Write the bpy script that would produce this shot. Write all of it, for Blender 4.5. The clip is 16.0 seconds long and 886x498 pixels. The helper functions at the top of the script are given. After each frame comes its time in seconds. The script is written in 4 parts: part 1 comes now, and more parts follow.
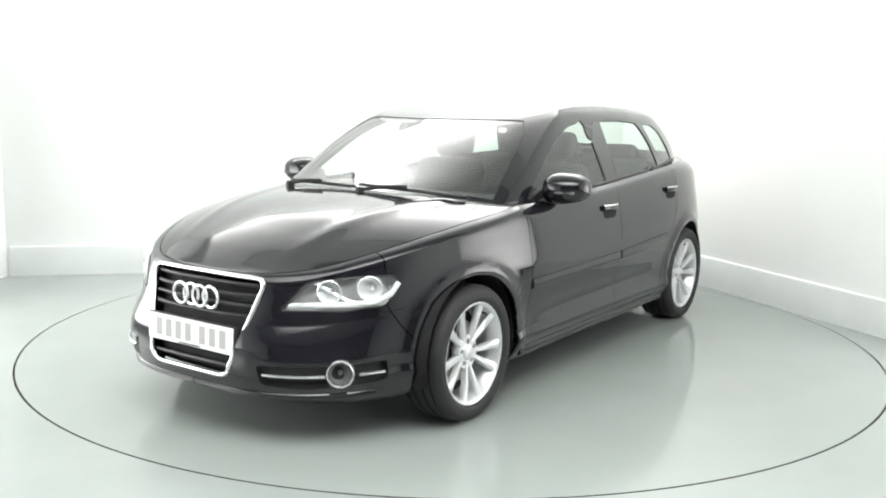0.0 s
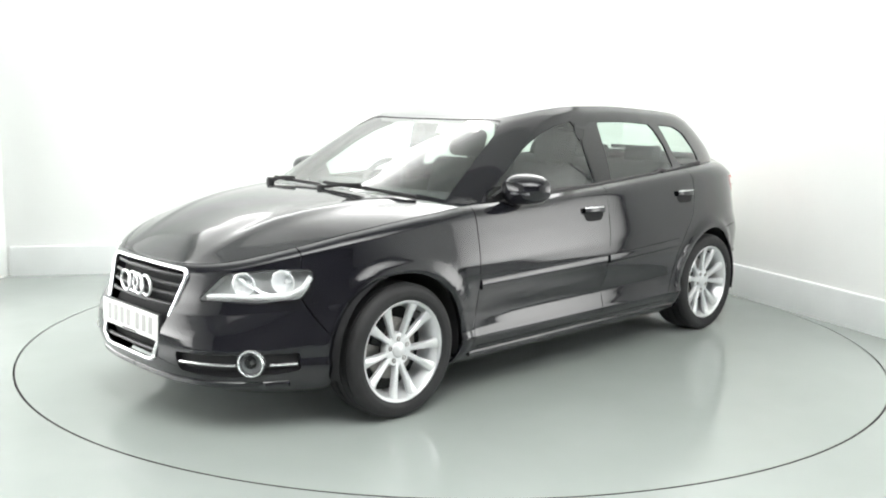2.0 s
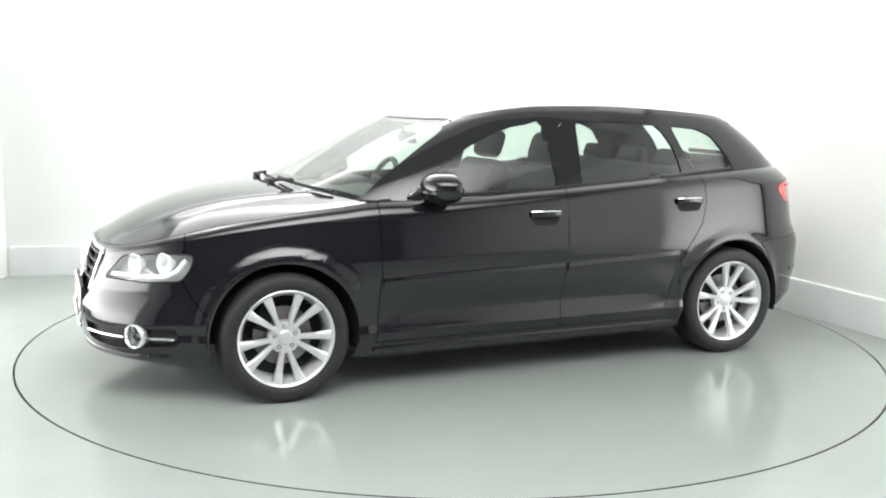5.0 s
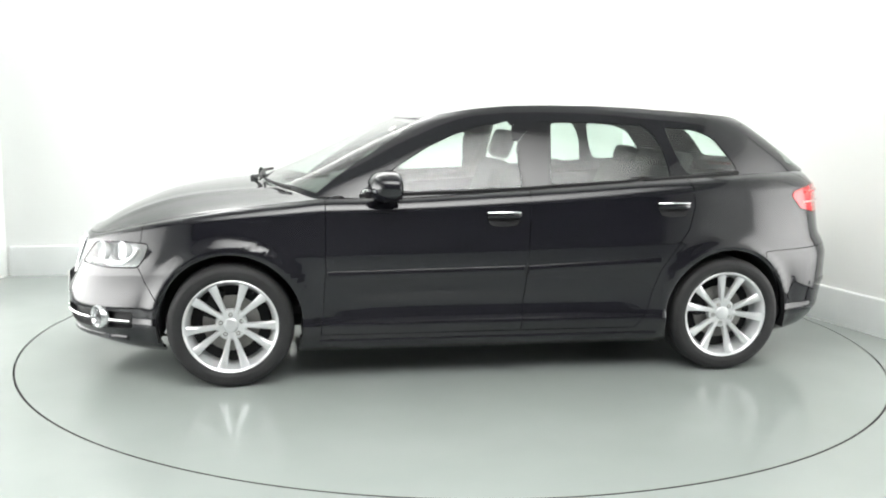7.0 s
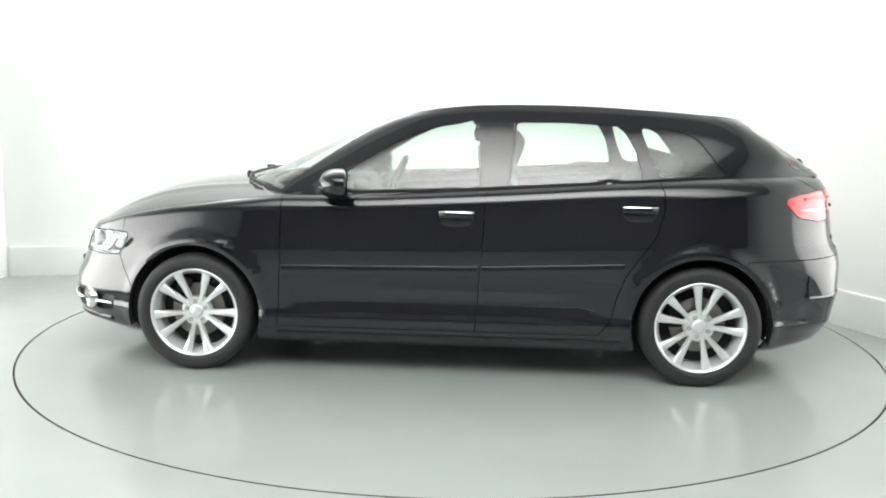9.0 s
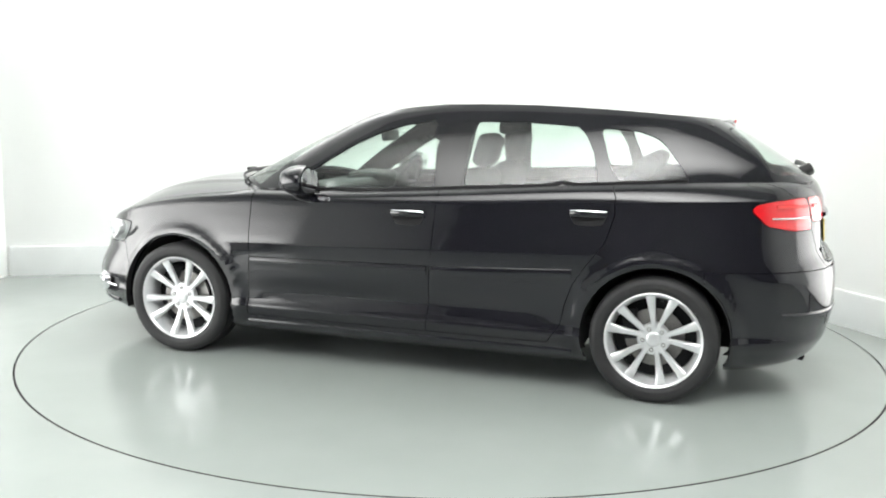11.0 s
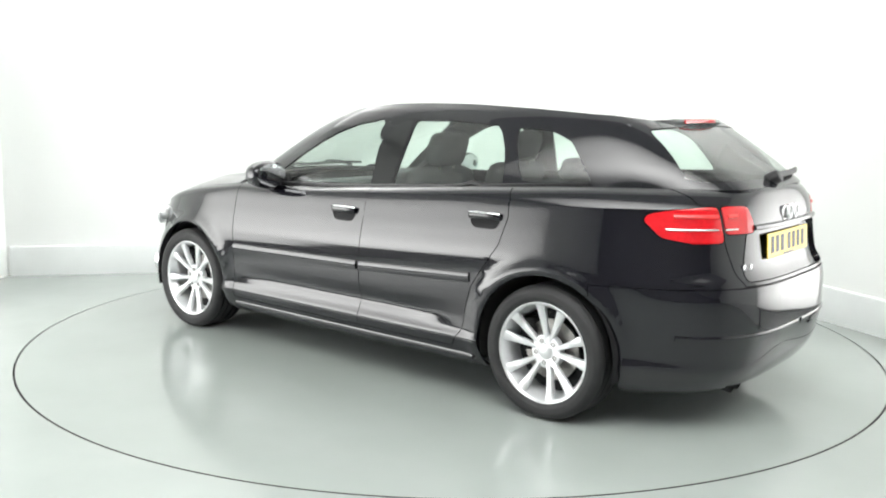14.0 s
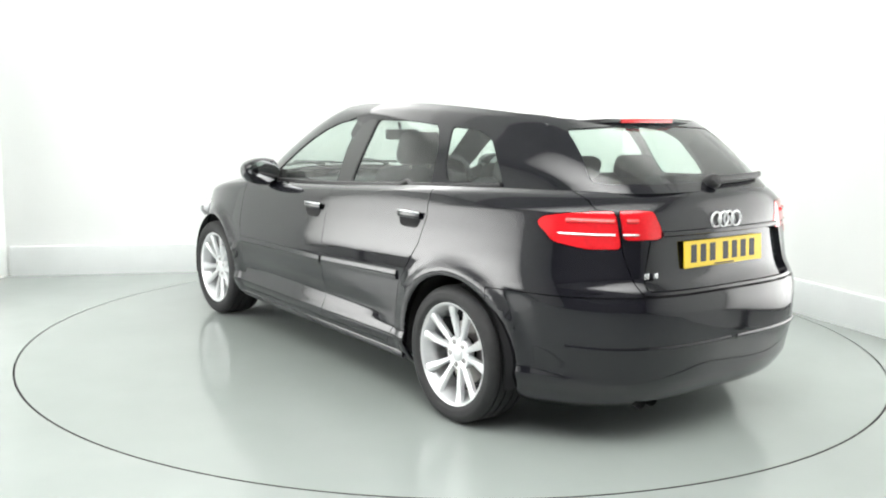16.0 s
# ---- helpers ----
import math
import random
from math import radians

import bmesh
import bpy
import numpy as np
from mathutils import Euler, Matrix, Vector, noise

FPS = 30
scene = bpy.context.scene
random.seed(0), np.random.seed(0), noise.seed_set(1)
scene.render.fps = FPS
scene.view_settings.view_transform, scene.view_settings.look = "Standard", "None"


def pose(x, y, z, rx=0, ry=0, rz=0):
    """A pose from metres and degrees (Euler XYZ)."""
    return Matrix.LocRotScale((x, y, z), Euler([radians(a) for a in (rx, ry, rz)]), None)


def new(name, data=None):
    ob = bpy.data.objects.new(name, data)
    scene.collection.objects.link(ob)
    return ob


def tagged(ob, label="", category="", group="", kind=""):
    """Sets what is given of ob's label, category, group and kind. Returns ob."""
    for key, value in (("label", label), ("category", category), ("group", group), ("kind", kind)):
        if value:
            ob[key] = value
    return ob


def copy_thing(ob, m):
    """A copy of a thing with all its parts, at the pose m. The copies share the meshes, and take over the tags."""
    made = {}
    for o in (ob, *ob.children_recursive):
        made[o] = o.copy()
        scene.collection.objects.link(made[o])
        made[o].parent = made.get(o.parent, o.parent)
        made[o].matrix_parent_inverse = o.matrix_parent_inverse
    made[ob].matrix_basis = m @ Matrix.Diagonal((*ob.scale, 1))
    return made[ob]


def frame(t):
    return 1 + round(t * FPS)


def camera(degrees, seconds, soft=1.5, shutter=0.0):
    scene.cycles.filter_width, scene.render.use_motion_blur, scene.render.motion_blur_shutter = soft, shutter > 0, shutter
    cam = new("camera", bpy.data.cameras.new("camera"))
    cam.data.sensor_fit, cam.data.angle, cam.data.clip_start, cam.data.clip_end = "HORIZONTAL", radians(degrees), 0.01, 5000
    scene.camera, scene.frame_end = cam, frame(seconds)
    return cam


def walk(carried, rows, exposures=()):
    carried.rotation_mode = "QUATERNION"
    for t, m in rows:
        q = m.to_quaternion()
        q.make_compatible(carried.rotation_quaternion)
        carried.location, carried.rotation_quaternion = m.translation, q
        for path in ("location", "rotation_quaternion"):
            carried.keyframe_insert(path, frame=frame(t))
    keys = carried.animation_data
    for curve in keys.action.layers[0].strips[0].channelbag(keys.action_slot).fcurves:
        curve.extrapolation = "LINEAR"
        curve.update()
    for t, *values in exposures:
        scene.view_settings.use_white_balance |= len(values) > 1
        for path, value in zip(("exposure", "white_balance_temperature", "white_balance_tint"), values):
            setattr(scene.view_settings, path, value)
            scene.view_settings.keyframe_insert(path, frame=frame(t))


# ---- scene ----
cam = camera(51.344, 16.0, soft=2.0)
EYE = pose(0, -5.559, 1.382, 90 - 8.836, 0, 0.592) @ pose(0, 0, 0, 0, 0, 0.987)
walk(cam, [(0.0, EYE), (16.0, EYE)])

# ---- light ----
world = bpy.data.worlds.new("world")
scene.world = world
world.use_nodes = True
world.node_tree.nodes["Background"].inputs[0].default_value = (0.9, 1.0, 0.95, 1)
world.node_tree.nodes["Background"].inputs[1].default_value = 0.05
scene.view_settings.exposure = 0.97
PANEL_GLOW = 4.6      # panel over the open side
TOP_GLOW = 3.9        # panel over the turntable
SIDE_FILL = 4.2       # upright panels added out of view for bright side walls

# ---- materials ----


def material(name, color, rough=0.5, metal=0.0, coat=0.0, vary=0.0, scale=8.0, bump=0.0, bump_scale=200.0, rough_vary=0.0, ior=1.45,
             emit=0.0):
    """A principled material with variation at two scales and fine relief."""
    m = bpy.data.materials.new(name)
    m.use_nodes = True
    nt = m.node_tree
    b = nt.nodes["Principled BSDF"]
    b.inputs["Base Color"].default_value = (*color, 1)
    b.inputs["Roughness"].default_value = rough
    b.inputs["Metallic"].default_value = metal
    b.inputs["IOR"].default_value = ior
    b.inputs["Coat Weight"].default_value = coat
    b.inputs["Coat Roughness"].default_value = 0.06
    if emit:
        b.inputs["Emission Color"].default_value = (*color, 1)
        b.inputs["Emission Strength"].default_value = emit
    tc = nt.nodes.new("ShaderNodeTexCoord")
    if vary or rough_vary:
        n1 = nt.nodes.new("ShaderNodeTexNoise")
        n1.inputs["Scale"].default_value = scale
        n1.inputs["Detail"].default_value = 6
        n2 = nt.nodes.new("ShaderNodeTexNoise")
        n2.inputs["Scale"].default_value = scale * 0.13
        nt.links.new(tc.outputs["Object"], n1.inputs["Vector"])
        nt.links.new(tc.outputs["Object"], n2.inputs["Vector"])
        mul = nt.nodes.new("ShaderNodeMath")
        mul.operation = "ADD"
        nt.links.new(n1.outputs["Fac"], mul.inputs[0])
        nt.links.new(n2.outputs["Fac"], mul.inputs[1])
        if vary:
            mr = nt.nodes.new("ShaderNodeMapRange")
            mr.inputs["From Min"].default_value, mr.inputs["From Max"].default_value = 0.6, 1.4
            mr.inputs["To Min"].default_value, mr.inputs["To Max"].default_value = 1 - vary, 1 + vary
            nt.links.new(mul.outputs[0], mr.inputs["Value"])
            mx = nt.nodes.new("ShaderNodeVectorMath")
            mx.operation = "SCALE"
            mx.inputs[0].default_value = color
            nt.links.new(mr.outputs[0], mx.inputs["Scale"])
            nt.links.new(mx.outputs[0], b.inputs["Base Color"])
        if rough_vary:
            mr = nt.nodes.new("ShaderNodeMapRange")
            mr.inputs["From Min"].default_value, mr.inputs["From Max"].default_value = 0.6, 1.4
            mr.inputs["To Min"].default_value, mr.inputs["To Max"].default_value = max(0, rough - rough_vary), rough + rough_vary
            nt.links.new(mul.outputs[0], mr.inputs["Value"])
            nt.links.new(mr.outputs[0], b.inputs["Roughness"])
    if bump:
        n3 = nt.nodes.new("ShaderNodeTexNoise")
        n3.inputs["Scale"].default_value = bump_scale
        nt.links.new(tc.outputs["Object"], n3.inputs["Vector"])
        bp = nt.nodes.new("ShaderNodeBump")
        bp.inputs["Strength"].default_value = bump
        bp.inputs["Distance"].default_value = 0.002
        nt.links.new(n3.outputs["Fac"], bp.inputs["Height"])
        nt.links.new(bp.outputs[0], b.inputs["Normal"])
    return m


def glass_material(name, tint, gloss_rough=0.0, ior=1.5, haze=0.0):
    """Thin glass: tinted see-through with a Fresnel gloss and a faint painted haze."""
    m = bpy.data.materials.new(name)
    m.use_nodes = True
    nt = m.node_tree
    nt.nodes.remove(nt.nodes["Principled BSDF"])
    out = nt.nodes["Material Output"]
    tr = nt.nodes.new("ShaderNodeBsdfTransparent")
    tr.inputs[0].default_value = (*tint, 1)
    gl = nt.nodes.new("ShaderNodeBsdfGlossy")
    gl.inputs["Roughness"].default_value = gloss_rough
    lw = nt.nodes.new("ShaderNodeLayerWeight")
    lw.inputs[0].default_value = 0.5
    pw = nt.nodes.new("ShaderNodeMath")
    pw.operation = "POWER"
    pw.inputs[1].default_value = 4.0
    nt.links.new(lw.outputs["Facing"], pw.inputs[0])
    fr = nt.nodes.new("ShaderNodeMapRange")
    fr.inputs["To Min"].default_value = 2 * ((ior - 1) / (ior + 1)) ** 2
    nt.links.new(pw.outputs[0], fr.inputs["Value"])
    mix = nt.nodes.new("ShaderNodeMixShader")
    nt.links.new(fr.outputs[0], mix.inputs[0])
    nt.links.new(tr.outputs[0], mix.inputs[1])
    nt.links.new(gl.outputs[0], mix.inputs[2])
    # diffuse white mixed in as painted haze, for pale light on the panes
    pale_veil = nt.nodes.new("ShaderNodeBsdfDiffuse")
    pale_veil.inputs[0].default_value = (0.75, 0.77, 0.76, 1)
    veil_mix = nt.nodes.new("ShaderNodeMixShader")
    veil_mix.inputs[0].default_value = haze
    nt.links.new(mix.outputs[0], veil_mix.inputs[1])
    nt.links.new(pale_veil.outputs[0], veil_mix.inputs[2])
    nt.links.new(veil_mix.outputs[0], out.inputs[0])
    return m


PAINT = material("black_metallic_paint", (0.0055, 0.0055, 0.0085), 0.40, 0.0, 1.0)
for key, value in (("Coat IOR", 1.62), ("Specular IOR Level", 0.06)):
    PAINT.node_tree.nodes["Principled BSDF"].inputs[key].default_value = value
BLACK_PLASTIC = material("black_plastic", (0.012, 0.012, 0.013), 0.42, vary=0.2, scale=60, bump=0.15, bump_scale=900)
GLOSS_BLACK = material("gloss_black_trim", (0.008, 0.008, 0.009), 0.12, coat=0.6)
RUBBER = material("tyre_rubber", (0.018, 0.018, 0.019), 0.62, vary=0.25, scale=25, bump=0.3, bump_scale=500)
LINER = material("dark_liner", (0.008, 0.008, 0.009), 0.8, vary=0.2, scale=20)
ALLOY = material("silver_alloy", (0.72, 0.73, 0.74), 0.30, 0.55, coat=0.4, vary=0.05, scale=40)
STEEL = material("brake_steel", (0.30, 0.29, 0.28), 0.4, 0.9, vary=0.2, scale=80)
CHROME = material("chrome", (0.90, 0.91, 0.92), 0.20, 0.9)
EMBLEM = material("bright_badge", (0.80, 0.81, 0.82), 0.28, 0.5)
SATIN = material("satin_silver", (0.55, 0.56, 0.57), 0.25, 0.8, rough_vary=0.05, scale=30)
GLASS = glass_material("window_glass", (0.82, 0.91, 0.86), haze=0.035)
LENS = glass_material("clear_lens", (0.97, 0.98, 0.98), 0.0, 1.22)
LAMP_SILVER = material("lamp_reflector", (0.88, 0.89, 0.90), 0.18, 0.35)
LAMP_GREY = material("lamp_bezel", (0.16, 0.165, 0.17), 0.35, 0.2)
LAMP_SHELL = material("lamp_shell", (0.52, 0.53, 0.53), 0.3, 0.35, vary=0.1, scale=40)
RED_LENS = material("red_lens", (0.62, 0.012, 0.018), 0.10, coat=1.0, vary=0.15, scale=60)
RED_BRIGHT = material("red_reflector", (0.85, 0.05, 0.05), 0.2, coat=0.8, vary=0.12, scale=120)
FABRIC = material("dark_seat_fabric", (0.045, 0.046, 0.048), 0.9, vary=0.25, scale=90, bump=0.5, bump_scale=700)
DASH = material("dash_plastic", (0.055, 0.056, 0.058), 0.6, vary=0.15, scale=50, bump=0.3, bump_scale=800)
TRIM = material("grey_door_trim", (0.11, 0.112, 0.112), 0.7, vary=0.12, scale=40, bump=0.3, bump_scale=700)
HEADLINER = material("grey_headliner", (0.42, 0.42, 0.41), 0.95, vary=0.06, scale=60)
PLATE_WHITE = material("white_plate", (0.80, 0.80, 0.78), 0.3, vary=0.04, scale=30)
PLATE_YELLOW = material("yellow_plate", (0.80, 0.56, 0.02), 0.3, vary=0.04, scale=30)
PLATE_INK = material("plate_black", (0.02, 0.02, 0.02), 0.45)
PLATE_FADED = material("plate_grey", (0.36, 0.36, 0.35), 0.45)
FLOOR_GREY = material("grey_gloss_floor", (0.305, 0.333, 0.320), 0.14, vary=0.05, scale=3.0, rough_vary=0.03, bump=0.04, bump_scale=60)
DISC_GREY = material("turntable_paint", (0.298, 0.326, 0.313), 0.13, vary=0.05, scale=2.2, rough_vary=0.03, bump=0.04, bump_scale=60)
WALL_WHITE = material("white_wall", (0.90, 0.915, 0.90), 0.8, vary=0.02, scale=2.0, bump=0.05, bump_scale=40)
SKIRT_GREY = material("pale_skirting", (0.74, 0.765, 0.76), 0.4, vary=0.05, scale=4.0)
DARK_WALL = material("grey_curtain", (0.15, 0.15, 0.157), 0.9, vary=0.3, scale=3)
CEIL_GREY = material("grey_ceiling", (0.42, 0.42, 0.42), 0.9, vary=0.1, scale=2)
MIRROR = material("mirror_silver", (0.55, 0.56, 0.57), 0.03, 1.0)
PIT = material("dark_gap", (0.02, 0.02, 0.02), 0.8, vary=0.3, scale=20)


def glow_material(name, strength, axes, centre, floor_level, ease=0.85, mid=0.85):
    """A diffuser whose glow peaks at centre on the given axes, faded to its edges to soften its reflections."""
    m = material(name, (1.0, 1.0, 0.985), 0.6, emit=strength)
    nt = m.node_tree
    tc = nt.nodes.new("ShaderNodeTexCoord")
    sep = nt.nodes.new("ShaderNodeSeparateXYZ")
    nt.links.new(tc.outputs["Generated"], sep.inputs[0])
    last = None
    for axis, c in zip(axes, centre):
        mr = nt.nodes.new("ShaderNodeFloatCurve")
        cu = mr.mapping.curves[0]
        cu.points[0].location, cu.points[1].location = (0.0, floor_level), (1.0, floor_level if len(axes) > 1 else 0.9)
        cu.points.new(c, 1.0)
        cu.points.new(c * 0.5, mid)
        cu.points.new(c + (1 - c) * 0.5, ease if axis == axes[-1] else mid)
        mr.mapping.update()
        nt.links.new(sep.outputs[axis], mr.inputs["Value"])
        if last is None:
            last = mr.outputs[0]
        else:
            mul = nt.nodes.new("ShaderNodeMath")
            mul.operation = "MULTIPLY"
            nt.links.new(last, mul.inputs[0])
            nt.links.new(mr.outputs[0], mul.inputs[1])
            last = mul.outputs[0]
    sc = nt.nodes.new("ShaderNodeMath")
    sc.operation = "MULTIPLY"
    sc.inputs[1].default_value = strength
    nt.links.new(last, sc.inputs[0])
    nt.links.new(sc.outputs[0], nt.nodes["Principled BSDF"].inputs["Emission Strength"])
    return m


GLOW = glow_material("light_panel", PANEL_GLOW, ("X", "Y"), (0.5, 0.5), 0.05, 0.72, 0.72)
GLOW_TOP = glow_material("ceiling_panel", TOP_GLOW, ("Y",), (0.82,), 0.03, 1.0, 0.30)
# added side fill: glow peaks low, standing in for a bright lower wall
FILL_SIDE = glow_material("side_fill_panel", SIDE_FILL, ("X", "Z"), (0.5, 0.18), 0.06, 0.58)
FILL_SMALL = glow_material("small_side_fill_panel", SIDE_FILL * 0.6, ("X", "Z"), (0.5, 0.18), 0.06, 0.58)

# ---- helpers for meshes ----


def mesh_ob(name, bm, mat, parent=None, label="", smooth=True):
    me = bpy.data.meshes.new(name)
    bmesh.ops.recalc_face_normals(bm, faces=bm.faces[:])
    fair = "nrm" in bm.verts.layers.float_vector
    bm.to_mesh(me)
    bm.free()
    for m in (mat if isinstance(mat, (list, tuple)) else (mat,)):
        me.materials.append(m)
    if smooth:
        me.shade_smooth()
        if fair:
            # shade by the true surface; turned-in edges keep their own normals
            nl, nv = len(me.loops), len(me.vertices)
            N = np.empty(nv * 3)
            me.attributes["nrm"].data.foreach_get("vector", N)
            N = N.reshape(-1, 3)
            vi = np.empty(nl, dtype=int)
            me.loops.foreach_get("vertex_index", vi)
            tot = np.empty(len(me.polygons), dtype=int)
            me.polygons.foreach_get("loop_total", tot)
            F = np.empty(len(me.polygons) * 3)
            me.polygons.foreach_get("normal", F)
            pi = np.repeat(np.arange(len(tot)), tot)
            F = F.reshape(-1, 3)[pi]
            n = N[vi]
            good = (np.linalg.norm(n, axis=1) > 0.5).astype(int)
            start = np.concatenate([[0], np.cumsum(tot)[:-1]])
            whole = (np.add.reduceat(good, start) == tot)[pi]
            n = np.where(whole[:, None], n * np.where((n * F).sum(1) < 0, -1.0, 1.0)[:, None], F)
            me.normals_split_custom_set([tuple(q) for q in n])
            me.attributes.remove(me.attributes["nrm"])
        else:
            me.set_sharp_from_angle(angle=radians(38))
    ob = new(name, me)
    if parent is not None:
        ob.parent = parent
    if label:
        tagged(ob, label)
    return ob


def part(name, bm, mat, parent, label="", smooth=True):
    return mesh_ob(name, bm, mat, parent, label, smooth)


def box(bm, c, s, bevel=0.0, rot=None, segs=2):
    """A bevelled box of size s at c, added to bm."""
    m = Matrix.Translation(c) @ (rot if rot is not None else Matrix()) @ Matrix.Diagonal((*s, 1))
    vs = bmesh.ops.create_cube(bm, size=1.0, matrix=m)["verts"]
    if bevel:
        es = list({e for v in vs for e in v.link_edges})
        bmesh.ops.bevel(bm, geom=es, offset=bevel, segments=segs, affect="EDGES", profile=0.5)
    return vs


def lathe(bm, prof, n=48, m=None):
    """Turns a profile of (y, r) round the y axis."""
    m = m or Matrix()
    rings = []
    for k in range(n):
        a = 2 * math.pi * k / n
        rings.append([bm.verts.new(m @ Vector((r * math.cos(a), y, r * math.sin(a)))) for y, r in prof])
    for k in range(n):
        a, b = rings[k], rings[(k + 1) % n]
        for i in range(len(prof) - 1):
            bm.faces.new((a[i], a[i + 1], b[i + 1], b[i]))


def tube(bm, pts, r, n=8, closed=False, flat=1.0):
    """A round bar along points; flat scales its second axis."""
    pts = [Vector(p) for p in pts]
    k = len(pts)
    rings = []
    for i, p in enumerate(pts):
        a = pts[(i - 1) % k] if closed or i else p
        b = pts[(i + 1) % k] if closed or i < k - 1 else p
        d = (b - a).normalized()
        up = Vector((0, 0, 1)) if abs(d.z) < 0.9 else Vector((0, 1, 0))
        s = d.cross(up).normalized()
        q = s.cross(d).normalized()
        rings.append([bm.verts.new(p + r * (math.cos(2 * math.pi * j / n) * s + flat * math.sin(2 * math.pi * j / n) * q)) for j in range(n)])
    for i in range(k if closed else k - 1):
        a, b = rings[i], rings[(i + 1) % k]
        for j in range(n):
            bm.faces.new((a[j], a[(j + 1) % n], b[(j + 1) % n], b[j]))
    if not closed:
        bm.faces.new(rings[0])
        bm.faces.new(rings[-1][::-1])


# ---- the studio ----
DISC_R = 2.455


def ring_sheet(bm, r0, outer, z, n=128):
    """A flat sheet between a circle of radius r0 and a polygon, with a rim at the circle."""
    inner, low, out = [], [], []
    for k in range(n):
        a = 2 * math.pi * k / n
        d = Vector((math.cos(a), math.sin(a), 0))
        inner.append(bm.verts.new(d * r0 + Vector((0, 0, z))))
        low.append(bm.verts.new(d * r0 + Vector((0, 0, z - 0.08))))
        best = 1e9
        for i in range(len(outer)):
            p, q = Vector((*outer[i], 0)), Vector((*outer[(i + 1) % len(outer)], 0))
            e = q - p
            den = d.x * e.y - d.y * e.x
            if abs(den) > 1e-9:
                t = (p.x * e.y - p.y * e.x) / den
                w = (p.x * d.y - p.y * d.x) / den
                if t > 0 and -1e-6 <= w <= 1 + 1e-6:
                    best = min(best, t)
        out.append(bm.verts.new(d * best + Vector((0, 0, z))))
    for k in range(n):
        j = (k + 1) % n
        bm.faces.new((inner[k], out[k], out[j], inner[j]))
        bm.faces.new((low[k], inner[k], inner[j], low[j]))


def studio():
    # corners of the room: back left, back right, front right, front left
    BL, BR = Vector((-3.497, 1.538, 0)), Vector((1.524, 2.864, 0))
    FR, FL = Vector((5.93, -7.5, 0)), Vector((-4.6, -7.5, 0))
    H = 3.3
    bm = bmesh.new()
    big = [(-9, -9), (9, -9), (9, 9), (-9, 9)]
    ring_sheet(bm, DISC_R + 0.007, big, 0.0)
    tagged(mesh_ob("floor", bm, FLOOR_GREY, smooth=False), "pale grey glossy painted studio floor round the turntable", "floor", kind="structure")
    bm = bmesh.new()
    bmesh.ops.create_circle(bm, cap_ends=True, radius=DISC_R + 0.1, segments=96, matrix=Matrix.Translation((0, 0, -0.07)))
    tagged(mesh_ob("turntable_pit", bm, PIT, smooth=False), "dark pit below the turntable gap", "pit", kind="structure")

    def wall(name, a, b, mat, label, z0=0.0, z1=H, thick=0.12, proud=0.0):
        d = (b - a).normalized()
        n = Vector((-d.y, d.x, 0))
        bm = bmesh.new()
        vs = [a - n * proud, b - n * proud, b + n * thick, a + n * thick]
        lo = [bm.verts.new((v.x, v.y, z0)) for v in vs]
        hi = [bm.verts.new((v.x, v.y, z1)) for v in vs]
        bm.faces.new(lo[::-1])
        bm.faces.new(hi)
        for i in range(4):
            bm.faces.new((lo[i], lo[(i + 1) % 4], hi[(i + 1) % 4], hi[i]))
        return tagged(mesh_ob(name, bm, mat, smooth=False), label, "wall", kind="structure")

    wall("wall_north", BR, BL, WALL_WHITE, "plain white studio wall", thick=-0.12)
    wall("wall_east", FR, BR, WALL_WHITE, "plain white studio wall", thick=-0.12)
    wall("wall_west", BL, FL, WALL_WHITE, "plain white studio wall", thick=-0.12)
    wall("wall_south", FL, FR, DARK_WALL, "dark grey curtain wall facing the turntable", thick=-0.12)
    for nm, a, b in (("skirting", BL, BR), ("skirting", BR, FR)):
        d = (b - a).normalized()
        n = Vector((d.y, -d.x, 0))
        bm = bmesh.new()
        # board with a rounded top edge
        prof = [(0.0, 0.0), (0.030, 0.0), (0.030, 0.222), (0.026, 0.231), (0.018, 0.235), (0.0, 0.235)]
        rows = [[bm.verts.new(p + n * y + Vector((0, 0, z))) for y, z in prof] for p in (a + d * 0.03, b - d * 0.03)]
        for i in range(len(prof) - 1):
            bm.faces.new((rows[0][i], rows[0][i + 1], rows[1][i + 1], rows[1][i]))
        bm.faces.new(rows[0])
        bm.faces.new(rows[1][::-1])
        tagged(mesh_ob(nm, bm, SKIRT_GREY), "pale grey skirting board at the foot of the white wall", "skirting", kind="structure")
    bm = bmesh.new()
    box(bm, (0.4, 1.9, H + 0.06), (13, 6.0, 0.12))
    tagged(mesh_ob("ceiling", bm, WALL_WHITE, smooth=False), "plain white studio ceiling", "ceiling", kind="structure")
    bm = bmesh.new()
    box(bm, (0.4, -4.85, H + 0.06), (13, 7.496, 0.12))
    tagged(mesh_ob("ceiling_front", bm, CEIL_GREY, smooth=False), "plain grey ceiling on the open side of the studio", "ceiling", kind="structure")
    # luminous panels: one wide one over the turntable, one over the open side
    for outline, glow in ((((-3.30, 1.62), (-3.40, -0.3), (2.70, -0.3), (1.45, 2.80)), GLOW_TOP), (((-2.8, -2.2), (-2.8, -5.4), (3.2, -5.4), (3.2, -2.2)), GLOW)):
        root = new("ceiling_light")
        cx, cy = sum(p[0] for p in outline) / 4, sum(p[1] for p in outline) / 4
        root.location = (cx, cy, H)
        bm = bmesh.new()
        lo = [bm.verts.new((x - cx, y - cy, -0.055)) for x, y in outline]
